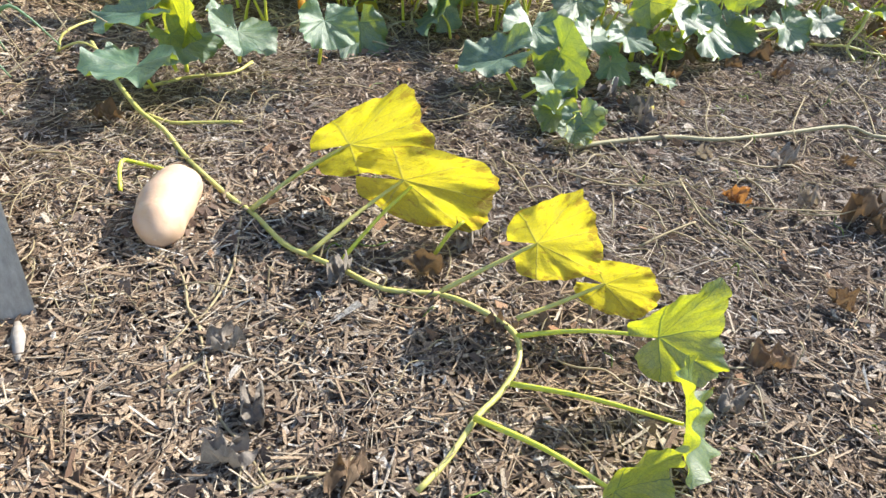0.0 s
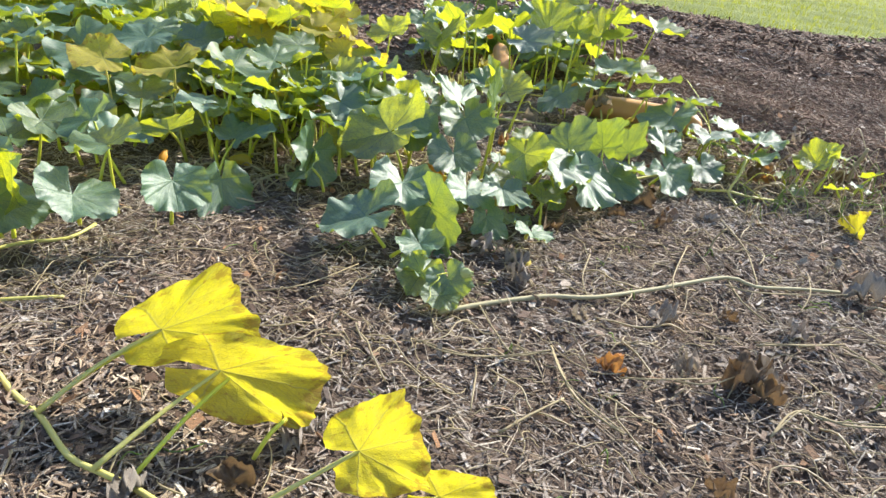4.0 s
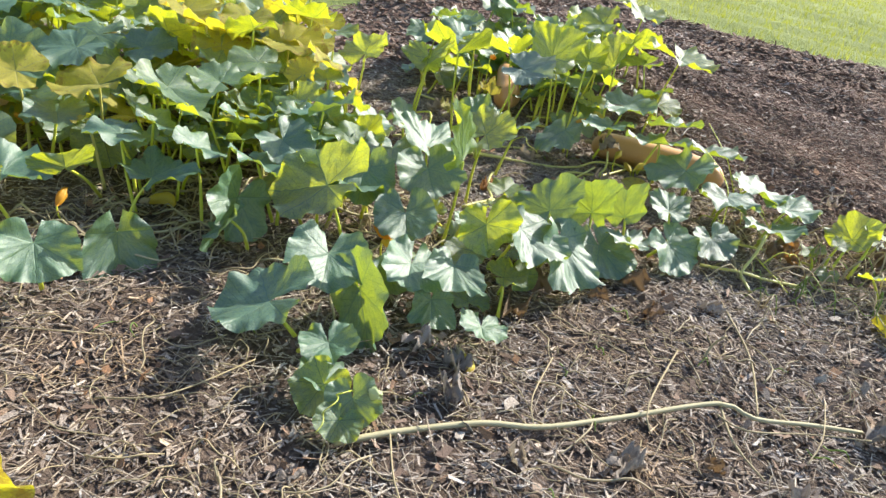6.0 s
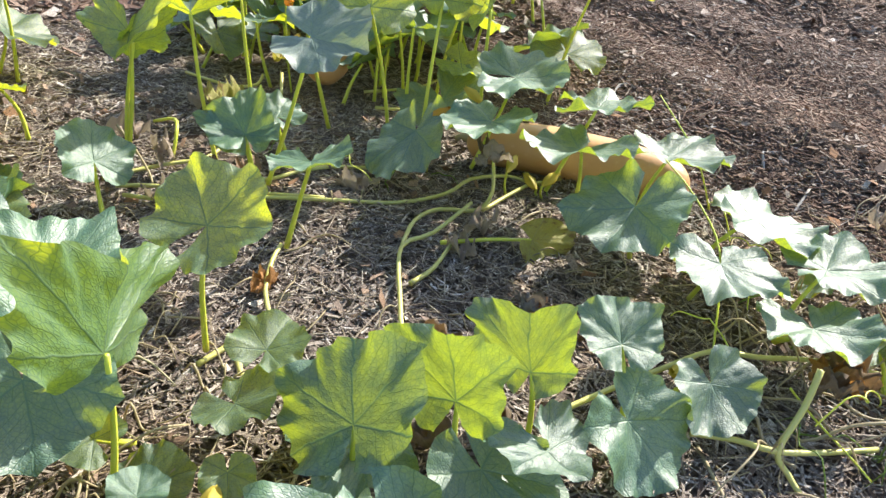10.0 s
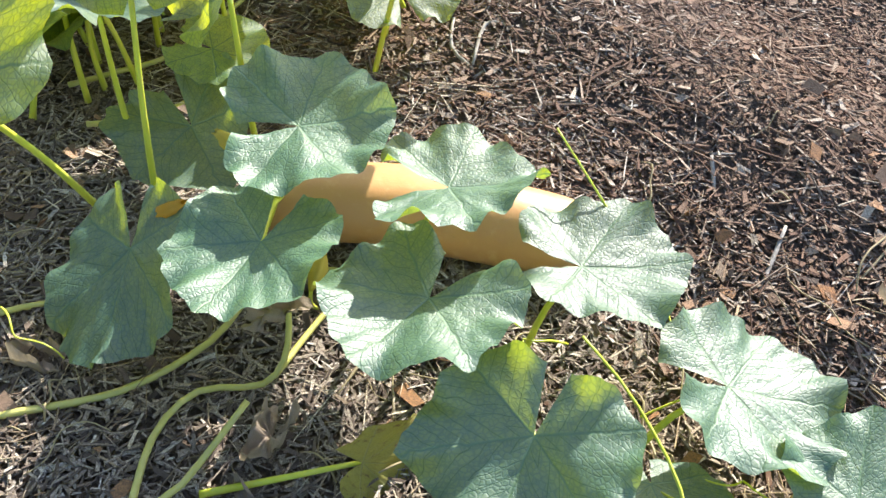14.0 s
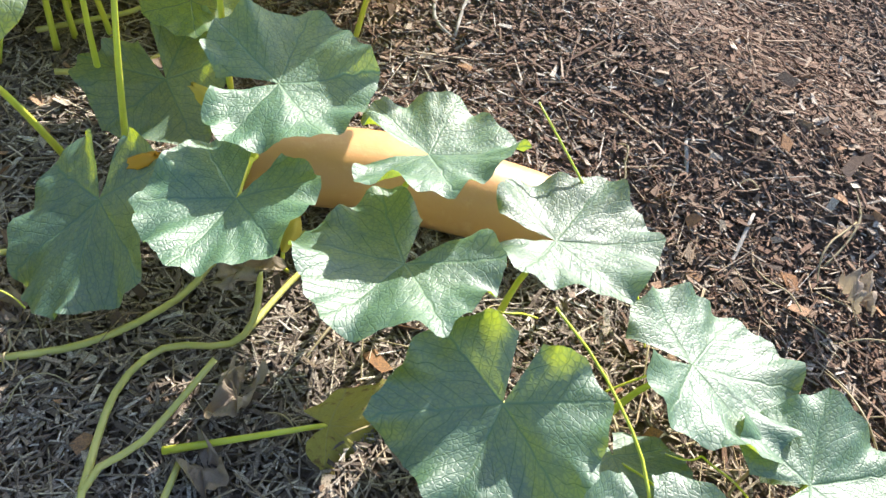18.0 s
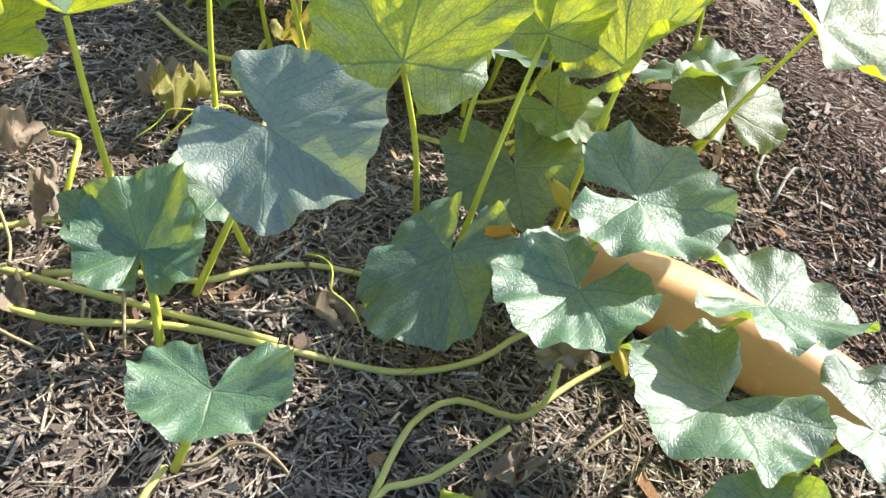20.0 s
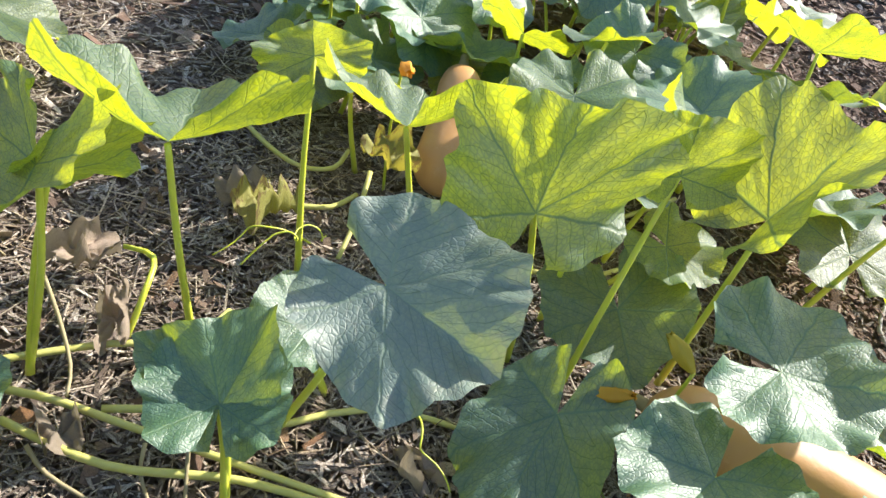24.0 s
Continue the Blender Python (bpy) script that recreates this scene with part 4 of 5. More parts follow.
dried_leaf((2.029, 2.568, 0.03), 0.08, 260, M_DRY_BROWN, 'crumpled brown dried leaf on the mulch', 320)
dried_leaf((1.525, 2.129, 0.03), 0.12, 327, M_DRY_GREY, 'curled grey dried leaf lying on the mulch', 321)
dried_leaf((1.636, 2.081, 0.02), 0.1, 34, M_DRY_GREY, 'curled grey dried leaf lying on the mulch', 322)
dried_leaf((2.379, 2.606, 0.02), 0.1, 101, M_DRY_GREY, 'curled grey dried leaf lying on the mulch', 323)
dried_leaf((2.184, 3.251, 0.02), 0.1, 235, M_DRY_GREY, 'curled grey dried leaf lying on the mulch', 325)
dried_leaf((2.12, 3.761, 0.12), 0.09, 9, M_DRY_BROWN, 'crumpled brown dried leaf on the mulch', 327)
dried_leaf((1.986, 3.126, 0.03), 0.09, 76, M_DRY_BROWN, 'crumpled brown dried leaf on the mulch', 328)
dried_leaf((2.093, 3.505, 0.05), 0.11, 143, M_DRY_PALE, 'pale papery withered leaf on the mulch', 329)
dried_leaf((2.048, 3.42, 0.02), 0.1, 210, M_DRY_PALE, 'pale papery withered leaf on the mulch', 330)
dried_leaf((2.119, 3.62, 0.17), 0.10, 277, M_DRY_PALE, 'pale papery withered leaf hanging on a stalk', 331)
dried_leaf((3.037, 3.496, 0.14), 0.09, 344, M_DRY_PALE, 'pale papery withered leaf on the mulch', 332)
dried_leaf((1.959, 2.865, 0.05), 0.1, 118, M_DRY_BROWN, 'crumpled brown dried leaf on the mulch', 334)
dried_leaf((2.073, 2.907, 0.05), 0.1, 185, M_DRY_BROWN, 'crumpled brown dried leaf on the mulch', 335)
dried_leaf((2.671, 2.96, 0.1), 0.09, 252, M_DRY_BROWN, 'crumpled brown dried leaf on the mulch', 336)
dried_leaf((1.185, 3.86, 0.06), 0.13, 319, M_DRY_PALE, 'pale papery withered leaf on the mulch', 337)
dried_leaf((1.299, 3.764, 0.05), 0.12, 26, M_DRY_PALE, 'pale papery withered leaf on the mulch', 338)
dried_leaf((1.561, 4.226, 0.16), 0.13, 93, M_SICK, 'shrivelled grey-green wilting leaf', 339)
dried_leaf((1.4, 4.07, 0.08), 0.14, 160, M_SICK, 'shrivelled grey-green wilting leaf', 340)
dried_leaf((1.337, 3.577, 0.04), 0.09, 227, M_DRY_PALE, 'pale papery withered leaf on the mulch', 341)
dried_leaf((1.323, 4.125, 0.05), 0.1, 294, M_DRY_PALE, 'pale papery withered leaf on the mulch', 342)
dried_leaf((1.523, 3.733, 0.02), 0.11, 1, M_DRY_BROWN, 'crumpled brown dried leaf on the mulch', 343)
dried_leaf((1.783, 3.694, 0.03), 0.1, 68, M_DRY_PALE, 'pale papery withered leaf on the mulch', 344)
dried_leaf((1.41, 3.73, 0.02), 0.1, 135, M_DRY_BROWN, 'crumpled brown dried leaf on the mulch', 345)
dried_leaf((2.726, 3.017, 0.1), 0.13, 202, M_DRY_BROWN, 'crumpled brown dried leaf on the mulch', 346)
dried_leaf((3.101, 3.141, 0.1), 0.12, 336, M_DRY_BROWN, 'crumpled brown dried leaf on the mulch', 348)
dried_leaf((3.464, 3.311, 0.08), 0.1, 43, M_DRY_PALE, 'pale papery withered leaf on the mulch', 349)
dried_leaf((2.174, 1.56, 0.04), 0.14, 110, M_DRY_BROWN, 'crumpled brown dried leaf on the mulch', 350)
dried_leaf((2.412, 1.836, 0.03), 0.09, 177, M_DRY_GREY, 'curled grey dried leaf lying on the mulch', 351)
dried_leaf((2.213, 1.523, 0.03), 0.1, 244, M_DRY_BROWN, 'crumpled brown dried leaf on the mulch', 352)
dried_leaf((2.033, 1.843, 0.02), 0.12, 311, M_DRY_GREY, 'curled grey dried leaf lying on the mulch', 353)
dried_leaf((1.796, 1.799, 0.02), 0.07, 18, M_DRY_PALE, 'pale papery withered leaf on the mulch', 354)
dried_leaf((2.247, 1.908, 0.02), 0.06, 85, M_DRY_BROWN, 'crumpled brown dried leaf on the mulch', 355)
dried_leaf((1.685, 0.822, 0.03), 0.09, 152, M_DRY_GREY, 'curled grey dried leaf lying on the mulch', 356)
dried_leaf((1.991, 1.171, 0.03), 0.08, 219, M_DRY_BROWN, 'crumpled brown dried leaf on the mulch', 357)
dried_leaf((1.784, 0.932, 0.03), 0.1, 286, M_DRY_BROWN, 'crumpled brown dried leaf on the mulch', 358)
dried_leaf((1.768, 2.38, 0.03), 0.12, 353, M_DRY_BROWN, 'crumpled brown dried leaf on the mulch', 359)
dried_leaf((2.148, 2.668, 0.03), 0.12, 60, M_DRY_BROWN, 'crumpled brown dried leaf on the mulch', 360)
dried_leaf((2.176, 2.495, 0.03), 0.11, 127, M_DRY_BROWN, 'crumpled brown dried leaf on the mulch', 361)
dried_leaf((1.854, 2.54, 0.04), 0.1, 261, M_DRY_BROWN, 'crumpled brown dried leaf on the mulch', 363)
dried_leaf((1.636, 3.266, 0.03), 0.08, 328, M_DRY_RUST, 'rust-orange dead leaf lying on the mulch', 364)
flower(mid_plant, (0.421, 2.374, 0.08), 0, 500, M_FLOWER)
flower(mid_plant, (1.377, 2.483, 0.12), 77, 501, M_FLOWER)
flower(mid_plant, (1.599, 2.589, 0.2), 154, 502, M_PETAL)
flower(mid_plant, (1.351, 2.503, 0.1), 231, 503, M_PETAL)
flower(back_plant, (2.268, 3.701, 0.06), 308, 504, M_PETAL)
flower(back_plant, (2.259, 3.717, 0.04), 25, 505, M_PETAL)
flower(mid_plant, (0.054, 2.847, 0.12), 102, 506, M_FLOWER)
flower(mid_plant, (1.664, 2.717, 0.1), 179, 507, M_PETAL)
flower(back_plant, (1.967, 3.8, 0.18), 256, 508, M_FLOWER)
flower(back_plant, (2.172, 3.704, 0.09), 333, 509, M_PETAL)
flower(back_plant, (2.108, 3.882, 0.2), 50, 510, M_PETAL)
flower(mid_plant, (2.433, 3.03, 0.06), 127, 511, M_PETAL)
flower(mid_plant, (1.457, 1.836, 0.090), 210, 513, M_PALE_BUD)
flower(back_plant, (1.537, 4.296, 0.3), 204, 512, M_FLOWER)
vine(mid_plant, [(2.291, 2.088, 0.02), (2.339, 2.013, 0.045), (2.522, 2.081, 0.02), (2.658, 2.069, 0.045)], 0.0024, .0016, M_DRYVINE, 'dry_stem', 'dry tan leafless stem')
vine(mid_plant, [(2.465, 1.95, 0.02), (2.527, 2.036, 0.045), (2.614, 2.238, 0.02)], 0.0020, .0014, M_DRYVINE, 'dry_stem', 'dry tan leafless stem')
vine(mid_plant, [(2.27, 1.766, 0.02), (2.391, 1.735, 0.045), (2.539, 1.811, 0.02)], 0.0020, .0014, M_DRYVINE, 'dry_stem', 'dry tan leafless stem')
vine(mid_plant, [(2.514, 1.761, 0.02), (2.538, 1.69, 0.045), (2.601, 1.664, 0.02)], 0.0024, .0016, M_DRYVINE, 'dry_stem', 'dry tan leafless stem')
vine(mid_plant, [(2.166, 1.366, 0.02), (2.261, 1.445, 0.045), (2.321, 1.45, 0.02), (2.443, 1.425, 0.045)], 0.0020, .0014, M_DRYVINE, 'dry_stem', 'dry tan leafless stem')
vine(mid_plant, [(1.701, 1.607, 0.02), (1.721, 1.435, 0.045), (1.831, 1.325, 0.02)], 0.0020, .0014, M_DRYVINE, 'dry_stem', 'dry tan leafless stem')
vine(mid_plant, [(1.858, 1.527, 0.02), (1.956, 1.504, 0.045), (2.164, 1.586, 0.02)], 0.0024, .0016, M_DRYVINE, 'dry_stem', 'dry tan leafless stem')
vine(mid_plant, [(1.517, 1.795, 0.02), (1.554, 1.63, 0.045), (1.606, 1.572, 0.02), (1.688, 1.573, 0.045)], 0.0020, .0014, M_DRYVINE, 'dry_stem', 'dry tan leafless stem')
vine(mid_plant, [(1.374, 1.582, 0.02), (1.436, 1.513, 0.045), (1.544, 1.552, 0.02), (1.688, 1.573, 0.045)], 0.0020, .0014, M_DRYVINE, 'dry_stem', 'dry tan leafless stem')
vine(mid_plant, [(2.24, 2.351, 0.02), (2.107, 2.038, 0.045), (2.109, 1.963, 0.02)], 0.0024, .0016, M_DRYVINE, 'dry_stem', 'dry tan leafless stem')
vine(mid_plant, [(1.88, 2.192, 0.02), (1.822, 1.977, 0.045), (1.832, 1.908, 0.02)], 0.0020, .0014, M_DRYVINE, 'dry_stem', 'dry tan leafless stem')
vine(mid_plant, [(0.897, 1.722, 0.02), (1.043, 1.748, 0.045), (1.164, 1.949, 0.02)], 0.0020, .0014, M_DRYVINE, 'dry_stem', 'dry tan leafless stem')
vine(mid_plant, [(1.997, 1.539, 0.02), (2.081, 1.513, 0.045), (2.279, 1.68, 0.02)], 0.0024, .0016, M_DRYVINE, 'dry_stem', 'dry tan leafless stem')
vine(mid_plant, [(3.162, 3.167, 0.02), (3.177, 3.177, 0.12), (3.192, 3.157, 0.22)], 0.008, 0.0064, M_DRYVINE, 'dry_stem', 'broken upright dry stalk')
vine(mid_plant, [(2.938, 3.009, 0.02), (2.953, 3.019, 0.07), (2.968, 2.999, 0.12)], 0.005, 0.0040, M_DRYVINE, 'dry_stem', 'broken upright dry stalk')
vine(mid_plant, [(3.05, 3.072, 0.02), (3.065, 3.082, 0.085), (3.08, 3.062, 0.15)], 0.004, 0.0032, M_DRYVINE, 'dry_stem', 'broken upright dry stalk')
vine(mid_plant, [(2.307, 2.329, 0.02), (2.322, 2.339, 0.065), (2.337, 2.319, 0.11)], 0.004, 0.0032, M_DRYVINE, 'dry_stem', 'broken upright dry stalk')
tendril(end_plant, (2.597, 3.429, 0.06), 0, 60)
tendril(end_plant, (2.695, 3.495, 0.05), 97, 61)
tendril(end_plant, (2.541, 3.568, 0.05), 194, 62)
tendril(end_plant, (2.549, 3.322, 0.1), 291, 63)
tendril(end_plant, (2.6, 2.884, 0.08), 28, 64)
tendril(end_plant, (2.504, 2.997, 0.1), 125, 65)
tendril(back_plant, (1.493, 4.026, 0.06), 222, 66)
tendril(back_plant, (1.713, 3.778, 0.05), 319, 67)
tendril(back_plant, (1.423, 3.905, 0.08), 56, 68)
tendril(end_plant, (2.728, 3.246, 0.08), 153, 69)
tendril(end_plant, (1.437, 1.86, 0.05), 250, 70)
vine(front_plant, [(0.648, 1.168, 0.03), (0.744, 1.23, 0.107), (0.841, 1.293, 0.16)], .0045, .0036, M_STALK, 'bare_stalk', 'pale yellow hollow leaf stalk')
vine(front_plant, [(0.895, 1.045, 0.03), (0.957, 1.139, 0.092), (1.018, 1.232, 0.13)], .0045, .0036, M_STALK, 'bare_stalk', 'pale yellow hollow leaf stalk')
vine(front_plant, [(1.087, 1.113, 0.03), (1.113, 1.133, 0.077), (1.139, 1.154, 0.1)], .0045, .0036, M_STALK, 'bare_stalk', 'pale yellow hollow leaf stalk')


# ---- squashes ----
def rind_material(name, a, b_col, spot):
    m, nt, b = shader(name, 0.45)
    ob = coords(nt)
    col = mix(nt, tex_noise(nt, 6.0, 4.0, ob), a, b_col)
    sp = ramp(nt, tex_noise(nt, 38.0, 5.0, ob, 0.7), [(0.56, (0, 0, 0)), (0.7, (1, 1, 1))])
    scar = ramp(nt, tex_noise(nt, 9.0, 8.0, ob, 0.75, 1.5), [(0.62, (0, 0, 0)), (0.68, (1, 1, 1))])
    col = mix(nt, calc(nt, "MULTIPLY", scar, 0.3), col, tuple(c * 0.6 for c in a))
    nt.links.new(mix(nt, calc(nt, "MULTIPLY", sp, 0.45), col, spot), b.inputs["Base Color"])
    bump(nt, b, tex_noise(nt, 20.0, 4.0, ob), 0.25, 0.006)
    b.inputs["Subsurface Weight"].default_value = 0.08
    b.inputs["Subsurface Radius"].default_value = (0.02, 0.01, 0.005)
    return m


M_RIND = rind_material("tan squash rind", (0.52, 0.27, 0.095), (0.58, 0.32, 0.13), (0.64, 0.40, 0.2))
M_RIND_PALE = rind_material("pale squash rind", (0.60, 0.40, 0.26), (0.68, 0.49, 0.34), (0.50, 0.30, 0.17))


def squash(a, b, radii, material, label, bend=0.0, lobes=5, stem=0.03, seed=1):
    """A fruit lying along the line from a to b, with the ribs and swellings of its kind; the stem is at a."""
    a, b = Vector(a), Vector(b)
    ax = b - a
    length = ax.length
    x = ax.normalized()
    y = Vector((0, 0, 1)).cross(x).normalized()
    z = x.cross(y)
    base = new("squash_fruit")
    base.matrix_world = Matrix.Translation((a + b) / 2 - Vector((0, 0, max(radii))))
    n, k = 34, 28
    verts, faces = [], []
    for j in range(n + 1):
        f = 0.5 - 0.5 * math.cos(math.pi * j / n)
        u = f * (len(radii) - 1)
        i0 = min(int(u), len(radii) - 2)
        t = u - i0
        t = t * t * (3 - 2 * t)
        r = (radii[i0] * (1 - t) + radii[i0 + 1] * t)
        end = min(1.0, math.sqrt(max(0.0, 1 - (1 - min(f, 1 - f) * length / (1.1 * r)) ** 2))) if min(f, 1 - f) * length < 1.1 * r else 1.0
        r *= max(end, 0.02)
        c = a + x * (f * length) + y * (bend * 4 * f * (1 - f)) - base.location
        for i in range(k):
            w = 2 * math.pi * i / k
            rr = r * (1 + 0.02 * math.cos(lobes * w + seed) + 0.05 * noise.noise(Vector((f * 5, math.cos(w), math.sin(w) + seed))) + 0.018 * noise.noise(Vector((f * 16, 3 * math.cos(w), 3 * math.sin(w) + seed))))
            verts.append(c + y * (rr * math.cos(w)) + z * (rr * math.sin(w)))
    for j in range(n):
        for i in range(k):
            faces.append((j * k + i, j * k + (i + 1) % k, (j + 1) * k + (i + 1) % k, (j + 1) * k + i))
    faces += [tuple(range(k)), tuple(range(n * k, n * k + k))[::-1]]
    part("rind", verts, faces, material, base)
    if stem:
        p = a - base.location
        v, f = tube([p + x * 0.01, p - x * stem * 0.6 + Vector((0, 0, 0.004)), p - x * stem - Vector((0, 0, 0.006))], [0.012, 0.008, 0.009], 8)
        part("stem", v, f, M_DRYVINE, base, "dry corky stem")
    return tagged(base, label, "squash", "squashes among the vines")


squash((2.085, 3.905, 0.08), (2.66, 3.71, 0.075), [0.058, 0.064, 0.068, 0.07, 0.072, 0.07, 0.064], M_RIND, "long tan squash lying under its leaves", bend=0.04, stem=0.03, seed=2)
squash((0.512, 0.985, 0.055), (0.478, 1.235, 0.06), [0.040, 0.055, 0.060, 0.058, 0.050], M_RIND_PALE, "small pale tan squash on the mulch", bend=0.010, stem=0, seed=5)
squash((1.62, 4.52, 0.22), (1.66, 4.27, 0.07), [0.045, 0.05, 0.06, 0.07, 0.06], M_RIND, "tan squash leaning among the back stalks", bend=0.01, seed=7)
squash((-0.34, 3.13, 0.09), (-0.10, 3.17, 0.09), [0.07, 0.085, 0.09, 0.08, 0.06], M_RIND_PALE, "pale round squash beneath thick leaves", seed=9)
squash((0.575, 2.60, 0.03), (0.665, 2.615, 0.035), [0.014, 0.018, 0.022, 0.02], M_PETAL, "tiny curved young squash on the vine", bend=0.03, stem=0.015, seed=11)
squash((1.64, 2.13, 0.02), (1.668, 2.06, 0.016), [0.008, 0.011, 0.013, 0.011], M_PETAL, "tiny yellow aborted squash on the mulch", bend=0.012, stem=0.012, seed=13)

# ---- raised bed ----
def metal_material():
    m, nt, b = shader("galvanised steel", 0.22)
    ob = coords(nt)
    n = tex_noise(nt, 9.0, 5.0, ob)
    b.inputs["Metallic"].default_value = 1.0
    nt.links.new(ramp(nt, n, [(0.35, (0.38, 0.42, 0.47)), (0.65, (0.50, 0.54, 0.59))]), b.inputs["Base Color"])
    nt.links.new(calc(nt, "ADD", calc(nt, "MULTIPLY", n, 0.08), 0.05), b.inputs["Roughness"])
    return m


def wood_material(name, a, b_col, along=(1, 12, 12)):
    m, nt, b = shader(name, 0.85)
    mp = nt.nodes.new("ShaderNodeMapping")
    mp.inputs["Scale"].default_value = along
    nt.links.new(coords(nt), mp.inputs[0])
    n = tex_noise(nt, 8.0, 6.0, mp.outputs[0], 0.7)
    nt.links.new(ramp(nt, n, [(0.3, a), (0.7, b_col)]), b.inputs["Base Color"])
    bump(nt, b, n, 0.6, 0.004)
    return m


def sky_blue_material():
    m, nt, b = shader("steel with reflected sky blue in its colour", 0.2)
    n = tex_noise(nt, 7.0, 4.0, coords(nt))
    # the blue sky mirrored in the sheet is put into the base colour
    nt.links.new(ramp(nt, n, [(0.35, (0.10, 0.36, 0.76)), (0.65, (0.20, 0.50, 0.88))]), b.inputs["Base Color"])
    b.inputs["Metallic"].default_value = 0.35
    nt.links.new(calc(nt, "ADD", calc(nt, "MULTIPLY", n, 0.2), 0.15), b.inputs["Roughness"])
    return m


M_METAL = metal_material()
M_SKY_BLUE = sky_blue_material()
M_POST = wood_material("weathered grey post", (0.26, 0.25, 0.23), (0.48, 0.47, 0.44), (6, 6, 2))
M_RAIL = wood_material("weathered wood rail", (0.16, 0.11, 0.07), (0.34, 0.25, 0.17))
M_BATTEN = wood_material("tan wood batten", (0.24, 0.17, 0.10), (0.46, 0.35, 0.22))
M_SOIL = stem_material("dark soil", (0.03, 0.02, 0.014), (0.09, 0.055, 0.035), 0.95)
M_STICK = wood_material("grey stick", (0.25, 0.22, 0.19), (0.5, 0.46, 0.4), (2, 2, 14))


def box(x0, x1, y0, y1, z0, z1, bevel=0.004):
    bm = bmesh.new()
    bmesh.ops.create_cube(bm, size=1.0)
    for v in bm.verts:
        v.co = Vector(((x0 + x1) / 2 + v.co.x * (x1 - x0), (y0 + y1) / 2 + v.co.y * (y1 - y0), (z0 + z1) / 2 + v.co.z * (z1 - z0)))
    bmesh.ops.bevel(bm, geom=bm.edges[:], offset=bevel, segments=2, affect="EDGES")
    vs = [v.co.copy() for v in bm.verts]
    fs = [[v.index for v in f.verts] for f in bm.faces]
    bm.free()
    return vs, fs


def corrugated(length, height, waves=5, depth=0.018):
    """Sheet with long ribs: broad faces that lean back, upright bands, narrow undersides."""
    prof = []
    for w in range(waves):
        for f, d in ((0.0, 0.0), (0.56, 0.94), (0.60, 1.0), (0.86, 1.0), (0.90, 0.9), (0.99, 0.05)):
            prof.append((height * (w + f) / waves, depth * d))
    prof.append((height, 0.0))
    verts, faces = [], []
    for z, d in prof:
        for x in (0.0, -length):
            verts += [(x, d, z), (x, d + 0.003, z)]
    for j in range(len(prof) - 1):
        p = j * 4
        faces += [(p, p + 2, p + 6, p + 4), (p + 1, p + 5, p + 7, p + 3), (p, p + 4, p + 5, p + 1), (p + 2, p + 3, p + 7, p + 6)]
    return verts, faces


def raised_bed():
    """Local axes: -x along the front side, +y to the back; the origin at the foot of the near corner post."""
    e = new("raised_bed")
    e.matrix_world = pose(0.367, 0.781, 0.0, 0, 0, 41)
    e.empty_display_size = 0.05
    H = 0.30
    v, f = box(-0.06, 0.0, -0.014, 0.0, -0.03, H + 0.015, 0.003)
    part("corner_post", v, f, M_POST, e, smooth=False)
    v, f = box(-0.012, 0.0, 0.002, 0.075, -0.03, H + 0.015, 0.003)
    part("corner_post", v, f, M_POST, e, smooth=False)
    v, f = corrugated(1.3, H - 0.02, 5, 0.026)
    p = part("side_panel", [(x - 0.06, y + 0.025, z) for x, y, z in v], f, M_SKY_BLUE, e, "shiny corrugated panel with reflected sky blue put into its colour", smooth=False)
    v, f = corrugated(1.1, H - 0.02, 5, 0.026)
    part("side_panel", [(-y - 0.025, -x + 0.06, z) for x, y, z in v], f, M_SKY_BLUE, e, "shiny corrugated panel with reflected sky blue put into its colour", smooth=False)
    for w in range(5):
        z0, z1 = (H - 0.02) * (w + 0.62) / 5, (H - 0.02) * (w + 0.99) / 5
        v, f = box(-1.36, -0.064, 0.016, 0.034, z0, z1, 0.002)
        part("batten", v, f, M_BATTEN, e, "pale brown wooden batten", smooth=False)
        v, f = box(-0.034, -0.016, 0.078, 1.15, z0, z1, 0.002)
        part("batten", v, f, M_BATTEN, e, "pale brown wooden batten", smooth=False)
    v, f = box(-1.36, -0.078, 0.006, 0.046, H - 0.018, H + 0.004)
    part("top_rail", v, f, M_RAIL, e, smooth=False)
    v, f = box(-0.05, -0.014, 0.08, 1.15, H - 0.018, H + 0.004)
    part("top_rail", v, f, M_RAIL, e, smooth=False)
    v, f = box(-1.34, -0.05, 0.05, 1.12, 0.0, H - 0.07, 0.01)
    part("soil", v, f, M_SOIL, e, "dark crumbly soil")
    for i, yy in enumerate((0.16, 0.34)):
        v, f = tube([(-1.3, yy, H - 0.02), (-0.7, yy + 0.01, H - 0.03), (-0.06, yy, H - 0.02)], [0.003] * 3, 6)
        part("wire", v, f, M_METAL, e)
    rs = random.Random(77)
    for _ in range(46):
        x, y, a, ln = rs.uniform(-0.6, -0.09), rs.uniform(0.07, 0.6), rs.uniform(0, 6.28), rs.uniform(0.05, 0.16)
        dx, dy = math.cos(a) * ln, math.sin(a) * ln
        z = H - 0.068
        v, f = tube([(x - dx, y - dy, z), (x + rs.uniform(-0.02, 0.02), y, z + rs.uniform(0.01, 0.06)), (min(x + dx, -0.06), max(y + dy, 0.06), z + 0.004)], [rs.uniform(0.0015, 0.004)] * 2 + [0.0015], 5)
        part("straw", v, f, M_STICK if rs.random() < 0.4 else M_RAIL, e)
    return tagged(e, "raised bed with corrugated sides coloured as reflected blue sky, wooden battens and top rail", "raised bed")


bed = raised_bed()


